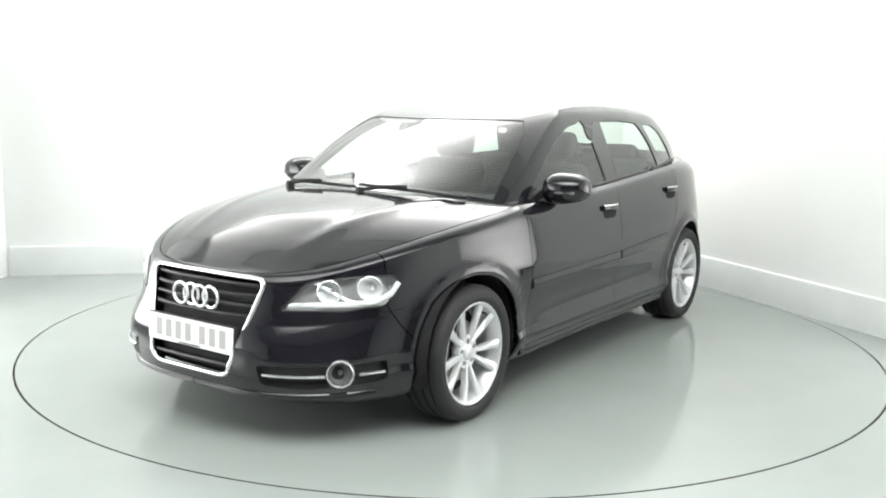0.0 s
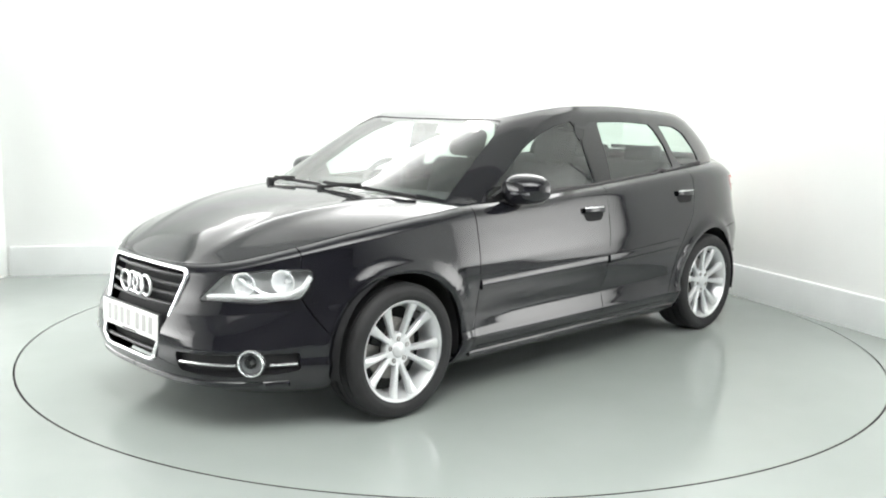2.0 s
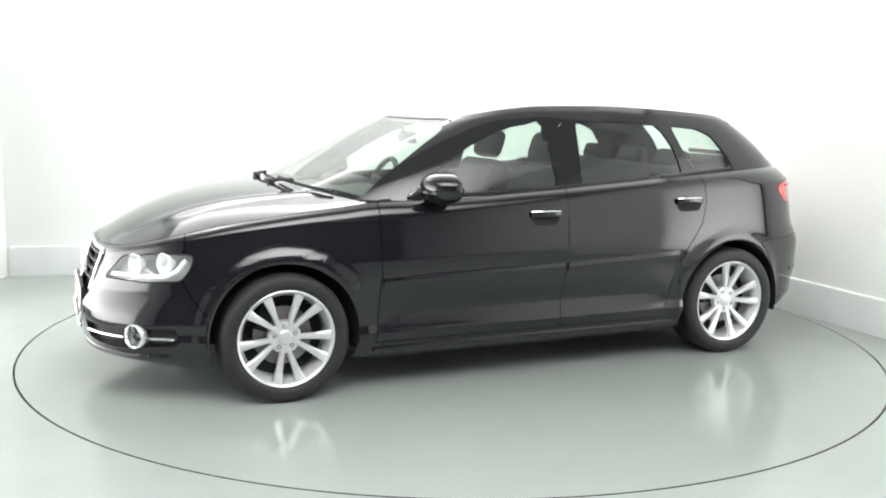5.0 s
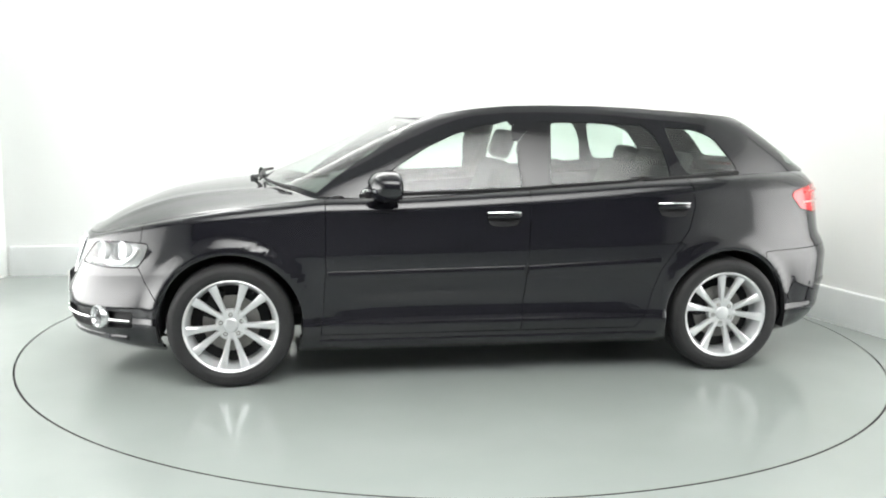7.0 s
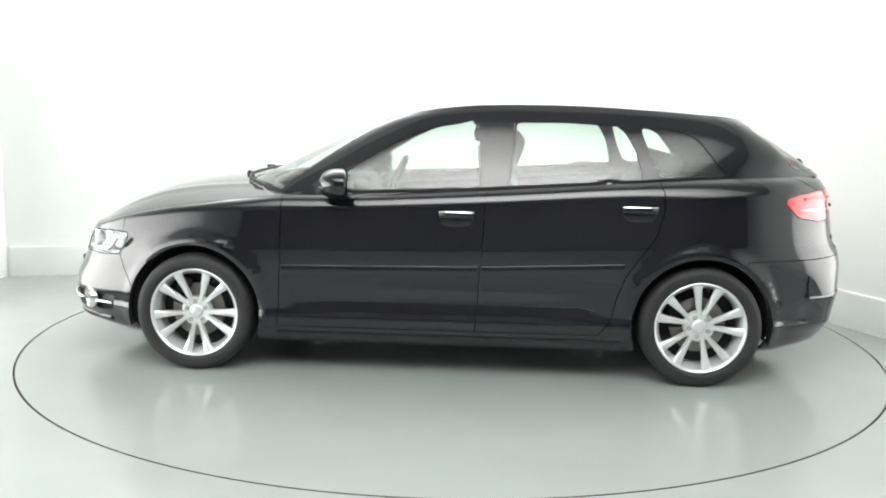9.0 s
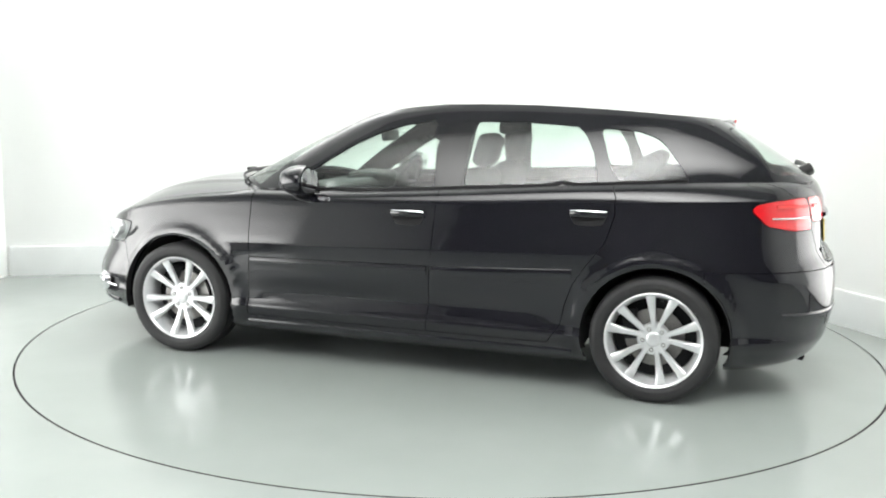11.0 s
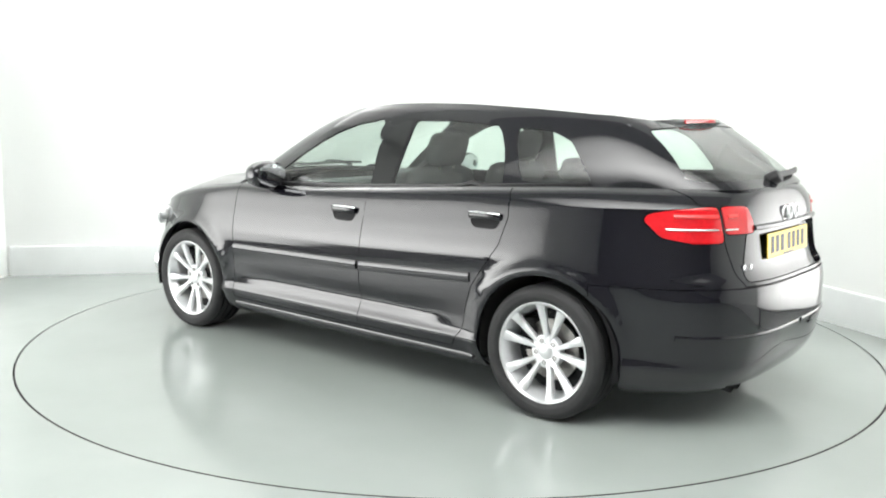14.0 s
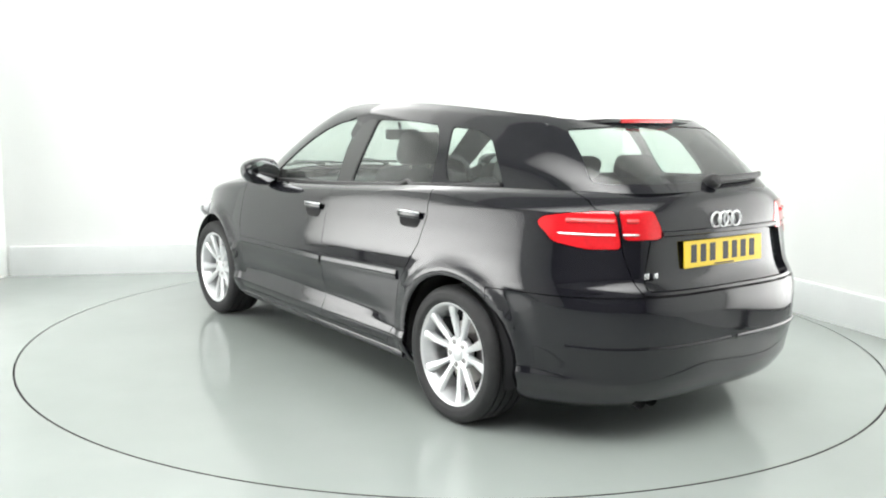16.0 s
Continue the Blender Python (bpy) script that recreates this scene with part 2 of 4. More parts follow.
        hi = [bm.verts.new((x - cx, y - cy, -0.045)) for x, y in outline]
        bm.faces.new(lo)
        bm.faces.new(hi[::-1])
        for i in range(4):
            bm.faces.new((lo[i], lo[(i + 1) % 4], hi[(i + 1) % 4], hi[i]))
        part("diffuser", bm, glow, root, "glowing white diffuser", smooth=False)
        bm = bmesh.new()
        for i in range(4):
            p, q = Vector((*outline[i], 0)), Vector((*outline[(i + 1) % 4], 0))
            d = q - p
            box(bm, (p + q) / 2 - Vector((cx, cy, 0.033)), (d.length + 0.02, 0.03, 0.064), 0.003, Matrix.Rotation(math.atan2(d.y, d.x), 4, "Z"))
        part("frame", bm, WALL_WHITE, root, smooth=False)
        tagged(root, "large white softbox light panel under the ceiling", "light panel", "ceiling lights")
    # upright panels on short feet, added unseen in place of bright side walls
    for x, y, rz, w, glow in ((-3.72, -1.75, 83.3, 4.6, FILL_SIDE), (3.08, -0.98, -67.3, 1.75, FILL_SMALL)):
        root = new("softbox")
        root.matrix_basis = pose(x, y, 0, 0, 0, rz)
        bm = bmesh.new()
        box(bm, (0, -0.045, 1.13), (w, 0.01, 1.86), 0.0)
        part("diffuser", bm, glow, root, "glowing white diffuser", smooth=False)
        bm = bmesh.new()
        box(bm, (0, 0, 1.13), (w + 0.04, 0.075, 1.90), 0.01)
        part("case", bm, BLACK_PLASTIC, root, "black case of the added fill panel")
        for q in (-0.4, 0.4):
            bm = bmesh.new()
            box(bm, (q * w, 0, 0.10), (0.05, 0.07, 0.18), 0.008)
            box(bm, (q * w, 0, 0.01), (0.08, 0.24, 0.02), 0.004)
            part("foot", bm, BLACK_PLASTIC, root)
        tagged(root, "unseen upright fill panel added along the side wall in place of its brightness", "softbox", "side softboxes")


studio()

turntable = tagged(new("turntable"), "round pale grey glossy turntable set flush in the floor", "turntable")
bm = bmesh.new()
lathe(bm, [(0.0, 0.0005), (0.0, DISC_R - 0.0045), (-0.05, DISC_R - 0.0045), (-0.05, 0.0005)], 160, pose(0, 0, 0, 90, 0, 0))
part("deck", bm, DISC_GREY, turntable)
bm = bmesh.new()
lathe(bm, [(-0.0005, DISC_R - 0.0043), (-0.0005, DISC_R - 0.002), (-0.003, DISC_R - 0.0005), (-0.05, DISC_R), (-0.05, DISC_R - 0.0043)], 160, pose(0, 0, 0, 90, 0, 0))
part("rim_band", bm, PIT, turntable, "thin dark edge band")

# ---- the car: smooth surfaces ----
# car space: x forward from the middle of the wheelbase, y to its left, z up from the turntable
OFF = Vector((-0.011, 0.135, -0.012))
AXLE_F, AXLE_R, HUB_Z = 1.289, -1.289, 0.317


def pc(x, xs, ys):
    """Monotone cubic through the knots xs, ys (xs rising)."""
    x, xs, ys = np.asarray(x, float), np.asarray(xs, float), np.asarray(ys, float)
    h = np.diff(xs)
    s = np.diff(ys) / h
    m = np.zeros(len(xs))
    m[1:-1] = np.where(s[:-1] * s[1:] > 0, 2 * s[:-1] * s[1:] / np.where(s[:-1] + s[1:] == 0, 1, s[:-1] + s[1:]), 0)
    m[0], m[-1] = s[0], s[-1]
    xc = np.clip(x, xs[0], xs[-1])
    i = np.clip(np.searchsorted(xs, xc, side="right") - 1, 0, len(xs) - 2)
    t = (xc - xs[i]) / h[i]
    t2, t3 = t * t, t * t * t
    return (2 * t3 - 3 * t2 + 1) * ys[i] + (t3 - 2 * t2 + t) * h[i] * m[i] + (3 * t2 - 2 * t3) * ys[i + 1] + (t3 - t2) * h[i] * m[i + 1]


# levels of the lower body: height, half width, front end, rear end
LEV = [(0.165, 0.770, 2.020, -1.960), (0.205, 0.825, 2.105, -2.030), (0.260, 0.852, 2.140, -2.070), (0.310, 0.872, 2.152, -2.092),
       (0.355, 0.862, 2.158, -2.105), (0.450, 0.868, 2.158, -2.122), (0.550, 0.879, 2.140, -2.120), (0.615, 0.8825, 2.125, -2.108),
       (0.668, 0.8825, 2.112, -2.070), (0.760, 0.869, 2.098, -2.052), (0.830, 0.855, 2.085, -2.042), (0.868, 0.847, 2.078, -2.031),
       (0.886, 0.842, 2.072, -2.024), (0.915, 0.826, 2.062, -2.008), (0.935, 0.792, 2.048, -1.984)]
LV = np.linspace(0, 1, len(LEV))
LEV = np.array(LEV)
ZS_X = [-2.05, -1.70, -1.10, -0.26, 0.19, 0.84, 1.15, 1.44, 1.64, 1.85, 2.00, 2.10]
ZS_Z = [0.990, 0.985, 0.957, 0.906, 0.884, 0.862, 0.850, 0.818, 0.785, 0.735, 0.690, 0.672]
ZB_X = [-2.05, -1.60, -0.96, -0.17, 0.59, 0.84, 1.00, 1.18, 1.47, 1.62, 1.76, 1.95, 2.08]
ZB_Z = [1.066, 1.062, 1.032, 0.977, 0.937, 0.932, 0.914, 0.893, 0.848, 0.815, 0.780, 0.725, 0.702]
XF, XR = 0.6, -0.6


def plan(u, W, F, R, nf, nr, xf=XF, xr=XR):
    """Half outline from the front middle (u = 0) to the rear middle (u = 1)."""
    a = np.clip(u / 0.34, 0, 1) * np.pi / 2
    b = np.clip((1 - u) / 0.34, 0, 1) * np.pi / 2
    side = np.clip((u - 0.34) / 0.32, 0, 1)
    x = xf + (xr - xf) * side
    y = W * np.ones_like(u)
    cf, sf = np.maximum(np.cos(a), 0) ** (2 / nf), np.sin(a) ** (2 / nf)
    cr, sr = np.maximum(np.cos(b), 0) ** (2 / nr), np.sin(b) ** (2 / nr)
    front, rear = u < 0.34, u > 0.66
    x = np.where(front, xf + (F - xf) * cf, np.where(rear, xr + (R - xr) * cr, x))
    y = np.where(front, W * sf, np.where(rear, W * sr, y))
    return x, y


def lower(u, v):
    """The lower body: u round the car, v from the sill to the waist."""
    u, v = np.asarray(u, float), np.asarray(v, float)
    z0, W, F, R = (pc(v, LV, LEV[:, k]) for k in range(4))
    nf = 3.2 - 0.45 * np.clip((z0 - 0.4) / 0.2, 0, 1)
    nr = 3.5 - 0.55 * np.clip((z0 - 0.868) / 0.067, 0, 1)
    x, y = plan(u, W, F, R, nf, nr)
    zs, zb = pc(x, ZS_X, ZS_Z), pc(x, ZB_X, ZB_Z)
    w = np.clip((z0 - 0.30) / (0.868 - 0.30), 0, 1) ** 1.4
    z = z0 + (zs - 0.868) * w
    top = np.clip((z0 - 0.868) / (0.935 - 0.868), 0, 1)
    z = np.where(z0 > 0.868, zs + (zb - zs) * top, z)
    # at the very front the sill sweeps up
    z = z + 0.02 * np.clip((np.abs(x) - 1.7) / 0.4, 0, 1) * np.clip(1 - (z0 - 0.165) / 0.15, 0, 1)
    # flared wheel arches
    for cx in (AXLE_F, AXLE_R):
        r = np.hypot(x - cx, z - HUB_Z)
        y = y + 0.017 * np.exp(-((r - 0.372) / 0.038) ** 2) * np.clip((y - 0.6) / 0.1, 0, 1) * np.clip((z - 0.15) / 0.1, 0, 1)
    # the rear bumper stands out below the tailgate, with a ledge on top
    q = np.clip((-1.66 - x) / 0.36, 0, 1)
    q = q * q * (3 - 2 * q) * np.clip((0.672 - z) / 0.05, 0, 1)
    y = y + 0.018 * q * np.clip(y / 0.5, 0, 1)
    # waisted lower doors
    y = y - 0.020 * np.exp(-((z - 0.41) / 0.045) ** 2) * np.exp(-(x / 0.75) ** 6)
    return np.stack([x, y, z], -1)


RX = [-1.62, -1.50, -1.39, -1.13, -0.84, -0.55, -0.26, 0.02, 0.20, 0.36]
RZ = [1.336, 1.350, 1.362, 1.382, 1.398, 1.406, 1.405, 1.384, 1.355, 1.326]


def upper(u, v):
    """The greenhouse: u round the car, v from the waist to the roof's edge."""
    u, v = np.asarray(u, float), np.asarray(v, float)
    W = pc(v, [0, 0.25, 0.5, 0.75, 0.92, 1], [0.785, 0.744, 0.696, 0.643, 0.600, 0.565])
    F = pc(v, [0, 0.25, 0.5, 0.75, 1], [1.165, 0.990, 0.795, 0.590, 0.360])
    R = pc(v, [0, 0.25, 0.5, 0.75, 1], [-1.988, -1.894, -1.788, -1.676, -1.555])
    xf = pc(v, [0, 1], [0.10, -0.35])
    xr = pc(v, [0, 1], [-0.75, -0.85])
    x, y = plan(u, W, F, R, 3.2 + 2.4 * v, 5.0, xf, xr)
    # the sides draw in towards the tail
    y = y * (1 - 0.13 * (1 - 0.6 * v) * (np.clip(-0.8 - x, 0, 1.1) / 0.64) ** 1.2)
    zb = pc(x, [-2.0, -1.60, -0.96, -0.17, 0.59, 0.84, 1.18], [1.062, 1.054, 1.024, 0.969, 0.929, 0.930, 0.972])
    # roof edge height by the place of the outline at the top
    xt, _ = plan(u, 0.565, 0.360, -1.555, 5.6, 5.0, -0.35, -0.85)
    zr = pc(xt, RX, RZ)
    z = zb + (zr - zb) * v
    return np.stack([x, y, z], -1)


def bonnet(u, v):
    """The bonnet: u along its edge from the nose to the screen, v from its middle to its edge."""
    u, v = np.asarray(u, float), np.asarray(v, float)
    e = lower(u * 0.318, np.ones_like(u))
    tip = 2.048
    k = np.clip((tip - e[..., 0]) / (tip - 0.84), 0, 1)
    xc = tip - (tip - 1.10) * k
    x = e[..., 0] + (xc - e[..., 0]) * (1 - v ** 2)
    y = e[..., 1] * v
    zc = pc(xc, [1.05, 1.15, 1.30, 1.47, 1.63, 1.79, 1.90, 1.98, 2.03, 2.048], [0.985, 0.980, 0.968, 0.947, 0.912, 0.852, 0.798, 0.748, 0.714, 0.702])
    z = e[..., 2] + np.maximum(zc - e[..., 2], 0) * (1 - v ** 2.3)
    # two raised lines from the screen's corners to the grille's corners
    yr = 0.30 + 0.22 * np.clip((2.05 - x) / 1.0, 0, 1)
    z = z + 0.006 * np.exp(-((y - yr) / 0.045) ** 2) * np.clip((2.0 - x) / 0.25, 0, 1)
    return np.stack([x, y, z], -1)


def roof(u, v):
    u, v = np.asarray(u, float), np.asarray(v, float)
    e = upper(u, np.ones_like(u))
    mid = np.clip((e[..., 0] + 1.555) / 1.89, 0, 1)
    crown = 0.026 * np.sin(np.pi * np.clip(mid, 0.0, 1.0)) ** 0.6
    y = e[..., 1] * v
    z = e[..., 2] + crown * (1 - v ** 2.2)
    return np.stack([e[..., 0], y, z], -1)


# ---- cutting panels out of a surface ----


class Skin:
    """A surface over (u, v) in a flat mesh that is cut along outlines, then lifted into space."""

    def __init__(self, fn, nu, nv, us=None):
        self.fn = fn
        us = np.linspace(0, 1, nu) if us is None else us
        vs = np.linspace(0, 1, nv)
        self.bm = bmesh.new()
        g = [[self.bm.verts.new((a, b, 0)) for b in vs] for a in us]
        for i in range(len(us) - 1):
            for j in range(nv - 1):
                self.bm.faces.new((g[i][j], g[i + 1][j], g[i + 1][j + 1], g[i][j + 1]))
        self.gu, self.gv = np.meshgrid(np.linspace(0, 1, 361), np.linspace(0, 1, 121), indexing="ij")
        self.gp = fn(self.gu, self.gv)
        self.areas = []

    def uv(self, p, axes, lo=0.0, hi=1.0):
        """The (u, v) whose place comes nearest to p on the given axes."""
        p = np.array(p, float)
        d = ((self.gp[..., axes] - p) ** 2).sum(-1)
        d = np.where((self.gu < lo) | (self.gu > hi), 1e9, d)
        k = np.unravel_index(np.argmin(d), d.shape)
        u, v = self.gu[k], self.gv[k]
        su, sv = 1 / 360, 1 / 120
        for _ in range(4):
            a, b = np.meshgrid(np.clip(u + su * np.linspace(-1, 1, 9), lo, hi), np.clip(v + sv * np.linspace(-1, 1, 9), 0, 1), indexing="ij")
            q = ((self.fn(a, b)[..., axes] - p) ** 2).sum(-1)
            k = np.unravel_index(np.argmin(q), q.shape)
            u, v, su, sv = a[k], b[k], su / 4, sv / 4
        return u, v

    def trace(self, pts, axes, step=0.035, lo=0.0, hi=1.0, closed=True):
        pts = [np.array(p, float) for p in pts]
        out = []
        for i in range(len(pts) if closed else len(pts) - 1):
            a, b = pts[i], pts[(i + 1) % len(pts)]
            n = max(1, int(np.linalg.norm(b - a) / step))
            out += [self.uv(a + (b - a) * k / n, axes, lo, hi) for k in range(n)]
        if not closed:
            out.append(self.uv(pts[-1], axes, lo, hi))
        return [p for i, p in enumerate(out) if np.hypot(p[0] - out[i - 1][0], p[1] - out[i - 1][1]) > 1e-5]

    def slit(self, line, closed=True):
        """Cuts the flat mesh along a line of (u, v)."""
        us, vs = [p[0] for p in line], [p[1] for p in line]
        u0, u1, v0, v1 = min(us) - 1e-3, max(us) + 1e-3, min(vs) - 1e-3, max(vs) + 1e-3
        near = []
        for f in self.bm.faces:
            xs = [w.co.x for w in f.verts]
            if min(xs) < u1 and max(xs) > u0:
                ys = [w.co.y for w in f.verts]
                if min(ys) < v1 and max(ys) > v0:
                    near.append(f)
        for i in range(len(line) if closed else len(line) - 1):
            (a0, b0), (a1, b1) = line[i], line[(i + 1) % len(line)]
            n = Vector((-(b1 - b0), a1 - a0, 0))
            if n.length < 1e-7:
                continue
            x0, x1, y0, y1 = min(a0, a1) - 1e-6, max(a0, a1) + 1e-6, min(b0, b1) - 1e-6, max(b0, b1) + 1e-6
            fs = []
            for f in near:
                vs = f.verts
                xs = [w.co.x for w in vs]
                if min(xs) > x1 or max(xs) < x0:
                    continue
                ys = [w.co.y for w in vs]
                if min(ys) > y1 or max(ys) < y0:
                    continue
                fs.append(f)
            geom = list({e for f in fs for e in f.edges}) + fs + list({w for f in fs for w in f.verts})
            had = len(self.bm.faces)
            bmesh.ops.bisect_plane(self.bm, geom=geom, dist=1e-6, plane_co=(a0, b0, 0), plane_no=n)
            self.bm.faces.ensure_lookup_table()
            near += [self.bm.faces[k] for k in range(had, len(self.bm.faces))]

    def area(self, name, line):
        self.slit(line)
        self.areas.append((name, line))

    @staticmethod
    def inside(p, poly):
        r = False
        x, y = p
        for i in range(len(poly)):
            (x0, y0), (x1, y1) = poly[i - 1], poly[i]
            if (y0 > y) != (y1 > y) and x < (x1 - x0) * (y - y0) / (y1 - y0) + x0:
                r = not r
        return r

    def sort(self, rest):
        """Gives every face the name of the first area that holds it, or what rest(u, v, place) says."""
        out = {}
        boxes = [(n, l, min(p[0] for p in l), max(p[0] for p in l), min(p[1] for p in l), max(p[1] for p in l)) for n, l in self.areas]
        for f in self.bm.faces:
            c = f.calc_center_median()
            for n, l, a, b, s, t in boxes:
                if a <= c.x <= b and s <= c.y <= t and self.inside((c.x, c.y), l):
                    out.setdefault(n, []).append(f)
                    break
            else:
                out.setdefault(rest(c.x, c.y, self.fn(c.x, c.y)), []).append(f)
        return out

    def lift(self, faces, both=False, side=1, gap=0.0022, lip=0.014, push=0.0):
        """A mesh of the faces in space; both: with its mirror image joined on; gap: pulled back at its edges; lip: edges turned in."""
        ids, cos = {}, []
        for f in faces:
            for w in f.verts:
                if w not in ids:
                    ids[w] = len(cos)
                    cos.append((w.co.x, w.co.y))
        uv = np.array(cos)
        h = 1e-4
        P = self.fn(uv[:, 0], uv[:, 1])
        a0, a1 = np.clip(uv[:, 0] - h, 0, 1), np.clip(uv[:, 0] + h, 0, 1)
        b0, b1 = np.clip(uv[:, 1] - h, 0, 1), np.clip(uv[:, 1] + h, 0, 1)
        N = np.cross(self.fn(a1, uv[:, 1]) - self.fn(a0, uv[:, 1]), self.fn(uv[:, 0], b1) - self.fn(uv[:, 0], b0))
        ln = np.linalg.norm(N, axis=1, keepdims=True)
        N = N / np.where(ln < 1e-12, 1, ln)
        out = np.array([-0.2, 0, 0.55])
        sgn = np.sign(((P - out * [1, 1, 1]) * N).sum(-1))
        N = N * np.where(sgn == 0, 1, sgn)[:, None]
        P = P + N * push
        bm = bmesh.new()
        layer = bm.verts.layers.float_vector.new("nrm")
        vs = [bm.verts.new(p) for p in P]
        nl = [Vector(n) for n in N]
        for w, n in zip(vs, nl):
            w[layer] = n
        for f in faces:
            loop = [vs[ids[w]] for w in f.verts]
            try:
                bm.faces.new(loop)
            except ValueError:
                pass
        bm.verts.index_update()
        edge = [e for e in bm.edges if len(e.link_faces) == 1 and not (both and abs(e.verts[0].co.y) < 1e-4 and abs(e.verts[1].co.y) < 1e-4)]
        if gap:
            move = {}
            for e in edge:
                a, b = e.verts
                t = (b.co - a.co)
                if t.length < 1e-7:
                    continue
                c = e.link_faces[0].calc_center_median()
                d = c - a.co
                d -= t * (d.dot(t) / t.dot(t))
                if d.length > 1e-7:
                    d.normalize()
                    for w in (a, b):
                        move.setdefault(w, []).append(d)
            for w, ds in move.items():
                d = sum(ds, Vector())
                if d.length > 1e-3:
                    s = d.normalized()
                    if both and abs(w.co.y) < 1e-4:
                        s.y = 0
                    w.co += s * gap
        normals = {w: nl[w.index] for w in bm.verts}
        if lip and edge:
            ring = {}
            for e in edge:
                for w in e.verts:
                    if w not in ring:
                        ring[w] = bm.verts.new(w.co - normals[w] * lip)
            for e in edge:
                a, b = e.verts
                try:
                    bm.faces.new((a, b, ring[b], ring[a]))
                except ValueError:
                    pass
        if side < 0:
            for w in bm.verts:
                w.co.y = -w.co.y
                n = w[layer]
                w[layer] = (n[0], -n[1], n[2])
        if both:
            geo = bm.verts[:] + bm.edges[:] + bm.faces[:]
            d = bmesh.ops.duplicate(bm, geom=geo)
            for g in d["geom"]:
                if isinstance(g, bmesh.types.BMVert):
                    g.co.y = -g.co.y
                    n = g[layer]
                    g[layer] = (n[0], -n[1], n[2])
            bmesh.ops.remove_doubles(bm, verts=[w for w in bm.verts if abs(w.co.y) < 2e-4], dist=3e-4)
        bmesh.ops.dissolve_degenerate(bm, dist=1e-5, edges=bm.edges[:])
        return bm


def arc(cx, cz, r, a0, a1, n):
    return [(cx + r * math.cos(radians(a0 + (a1 - a0) * k / n)), cz + r * math.sin(radians(a0 + (a1 - a0) * k / n))) for k in range(n + 1)]


XZ, YZ, XYZ = [0, 2], [1, 2], [0, 1, 2]
car = new("car")
tagged(car, "black five-door hatchback with silver alloy wheels parked on the turntable", "car")


def cp(name, bm, mat, label="", parent=None, smooth=True):
    """A part of the car in car space."""
    ob = part(name, bm, mat, parent or car, label, smooth)
    if parent is None:
        ob.location = OFF
    return ob


def soft(pts, r=0.03, n=4):
    """Rounds the corners of an outline."""
    out = []
    pts = [np.array(p, float) for p in pts]
    for i, p in enumerate(pts):
        a, b = pts[i - 1], pts[(i + 1) % len(pts)]
        ra = min(r, np.linalg.norm(a - p) * 0.45)
        rb = min(r, np.linalg.norm(b - p) * 0.45)
        s, e = p + (a - p) / np.linalg.norm(a - p) * ra, p + (b - p) / np.linalg.norm(b - p) * rb
        out += [tuple((1 - t) ** 2 * s + 2 * t * (1 - t) * p + t * t * e) for t in np.linspace(0, 1, n + 1)]
    return out


# outlines in car space


def arch(cx, r):
    w = r * math.cos(radians(22))
    return [(cx + w, 0.13)] + arc(cx, 0.322, r, -22, 202, 36) + [(cx - w, 0.13)]


def half(pts):
    """The left half of a symmetric outline of (y, z), from its top middle to its bottom middle."""
    p = [q for q in pts if q[0] > 1e-6]
    return [(0.0, p[0][1])] + p + [(0.0, p[-1][1])]


ARCH_F, ARCH_R = arch(AXLE_F, 0.345), arch(AXLE_R, 0.345)
DOOR_F = [(0.832, 0.99), (0.833, 0.80), (0.834, 0.62), (0.845, 0.40), (0.855, 0.262), (-0.160, 0.262), (-0.170, 0.40), (-0.181, 0.58), (-0.195, 0.80), (-0.203, 1.02)]
DOOR_R = [(-0.203, 1.02), (-0.195, 0.80), (-0.181, 0.58), (-0.170, 0.40), (-0.160, 0.262), (-0.78, 0.262), (-0.845, 0.36), (-0.865, 0.46), (-0.90, 0.56), (-0.965, 0.66), (-1.05, 0.78), (-1.085, 0.90), (-1.06, 1.08)]
HEAD = soft([(2.034, 0.400, 0.572), (1.99, 0.500, 0.697), (1.86, 0.66, 0.722), (1.705, 0.775, 0.722), (1.725, 0.785, 0.66), (1.765, 0.775, 0.596), (1.90, 0.63, 0.580)], 0.03)
TAIL_OUT = soft([(-1.705, 0.780, 0.945), (-1.725, 0.775, 0.975), (-1.82, 0.68, 0.992), (-1.925, 0.545, 0.995), (-1.955, 0.535, 0.845), (-1.88, 0.65, 0.845), (-1.78, 0.75, 0.872)], 0.025)
TAIL_IN = soft([(-1.93, 0.535, 0.994), (-1.99, 0.400, 0.992), (-2.005, 0.362, 0.895), (-2.00, 0.39, 0.880), (-1.955, 0.525, 0.880)], 0.02)
GRILLE_FULL = soft([(-0.20, 0.694), (0.20, 0.694), (0.318, 0.690), (0.332, 0.662), (0.228, 0.318), (0.190, 0.300), (-0.190, 0.300), (-0.228, 0.318), (-0.332, 0.662), (-0.318, 0.690)], 0.03)
GRILLE = half(GRILLE_FULL)
FOG = soft([(2.12, 0.36, 0.365), (1.93, 0.62, 0.372), (1.765, 0.745, 0.372), (1.765, 0.745, 0.295), (1.93, 0.63, 0.285), (2.12, 0.38, 0.285)], 0.02)
BUMP_F = [(1.62, 0.40), (1.70, 0.52), (1.738, 0.60), (1.722, 0.70), (1.70, 0.84)]
RECESS = half(soft([(-0.2, 0.895), (0.2, 0.895), (0.425, 0.895), (0.475, 0.700), (0.465, 0.684), (-0.2, 0.684)], 0.02))
GATE = [(0.0, 1.10), (0.60, 1.10), (0.60, 1.0), (0.540, 0.99), (0.540, 0.84), (0.505, 0.70), (0.490, 0.668), (0.0, 0.668)]


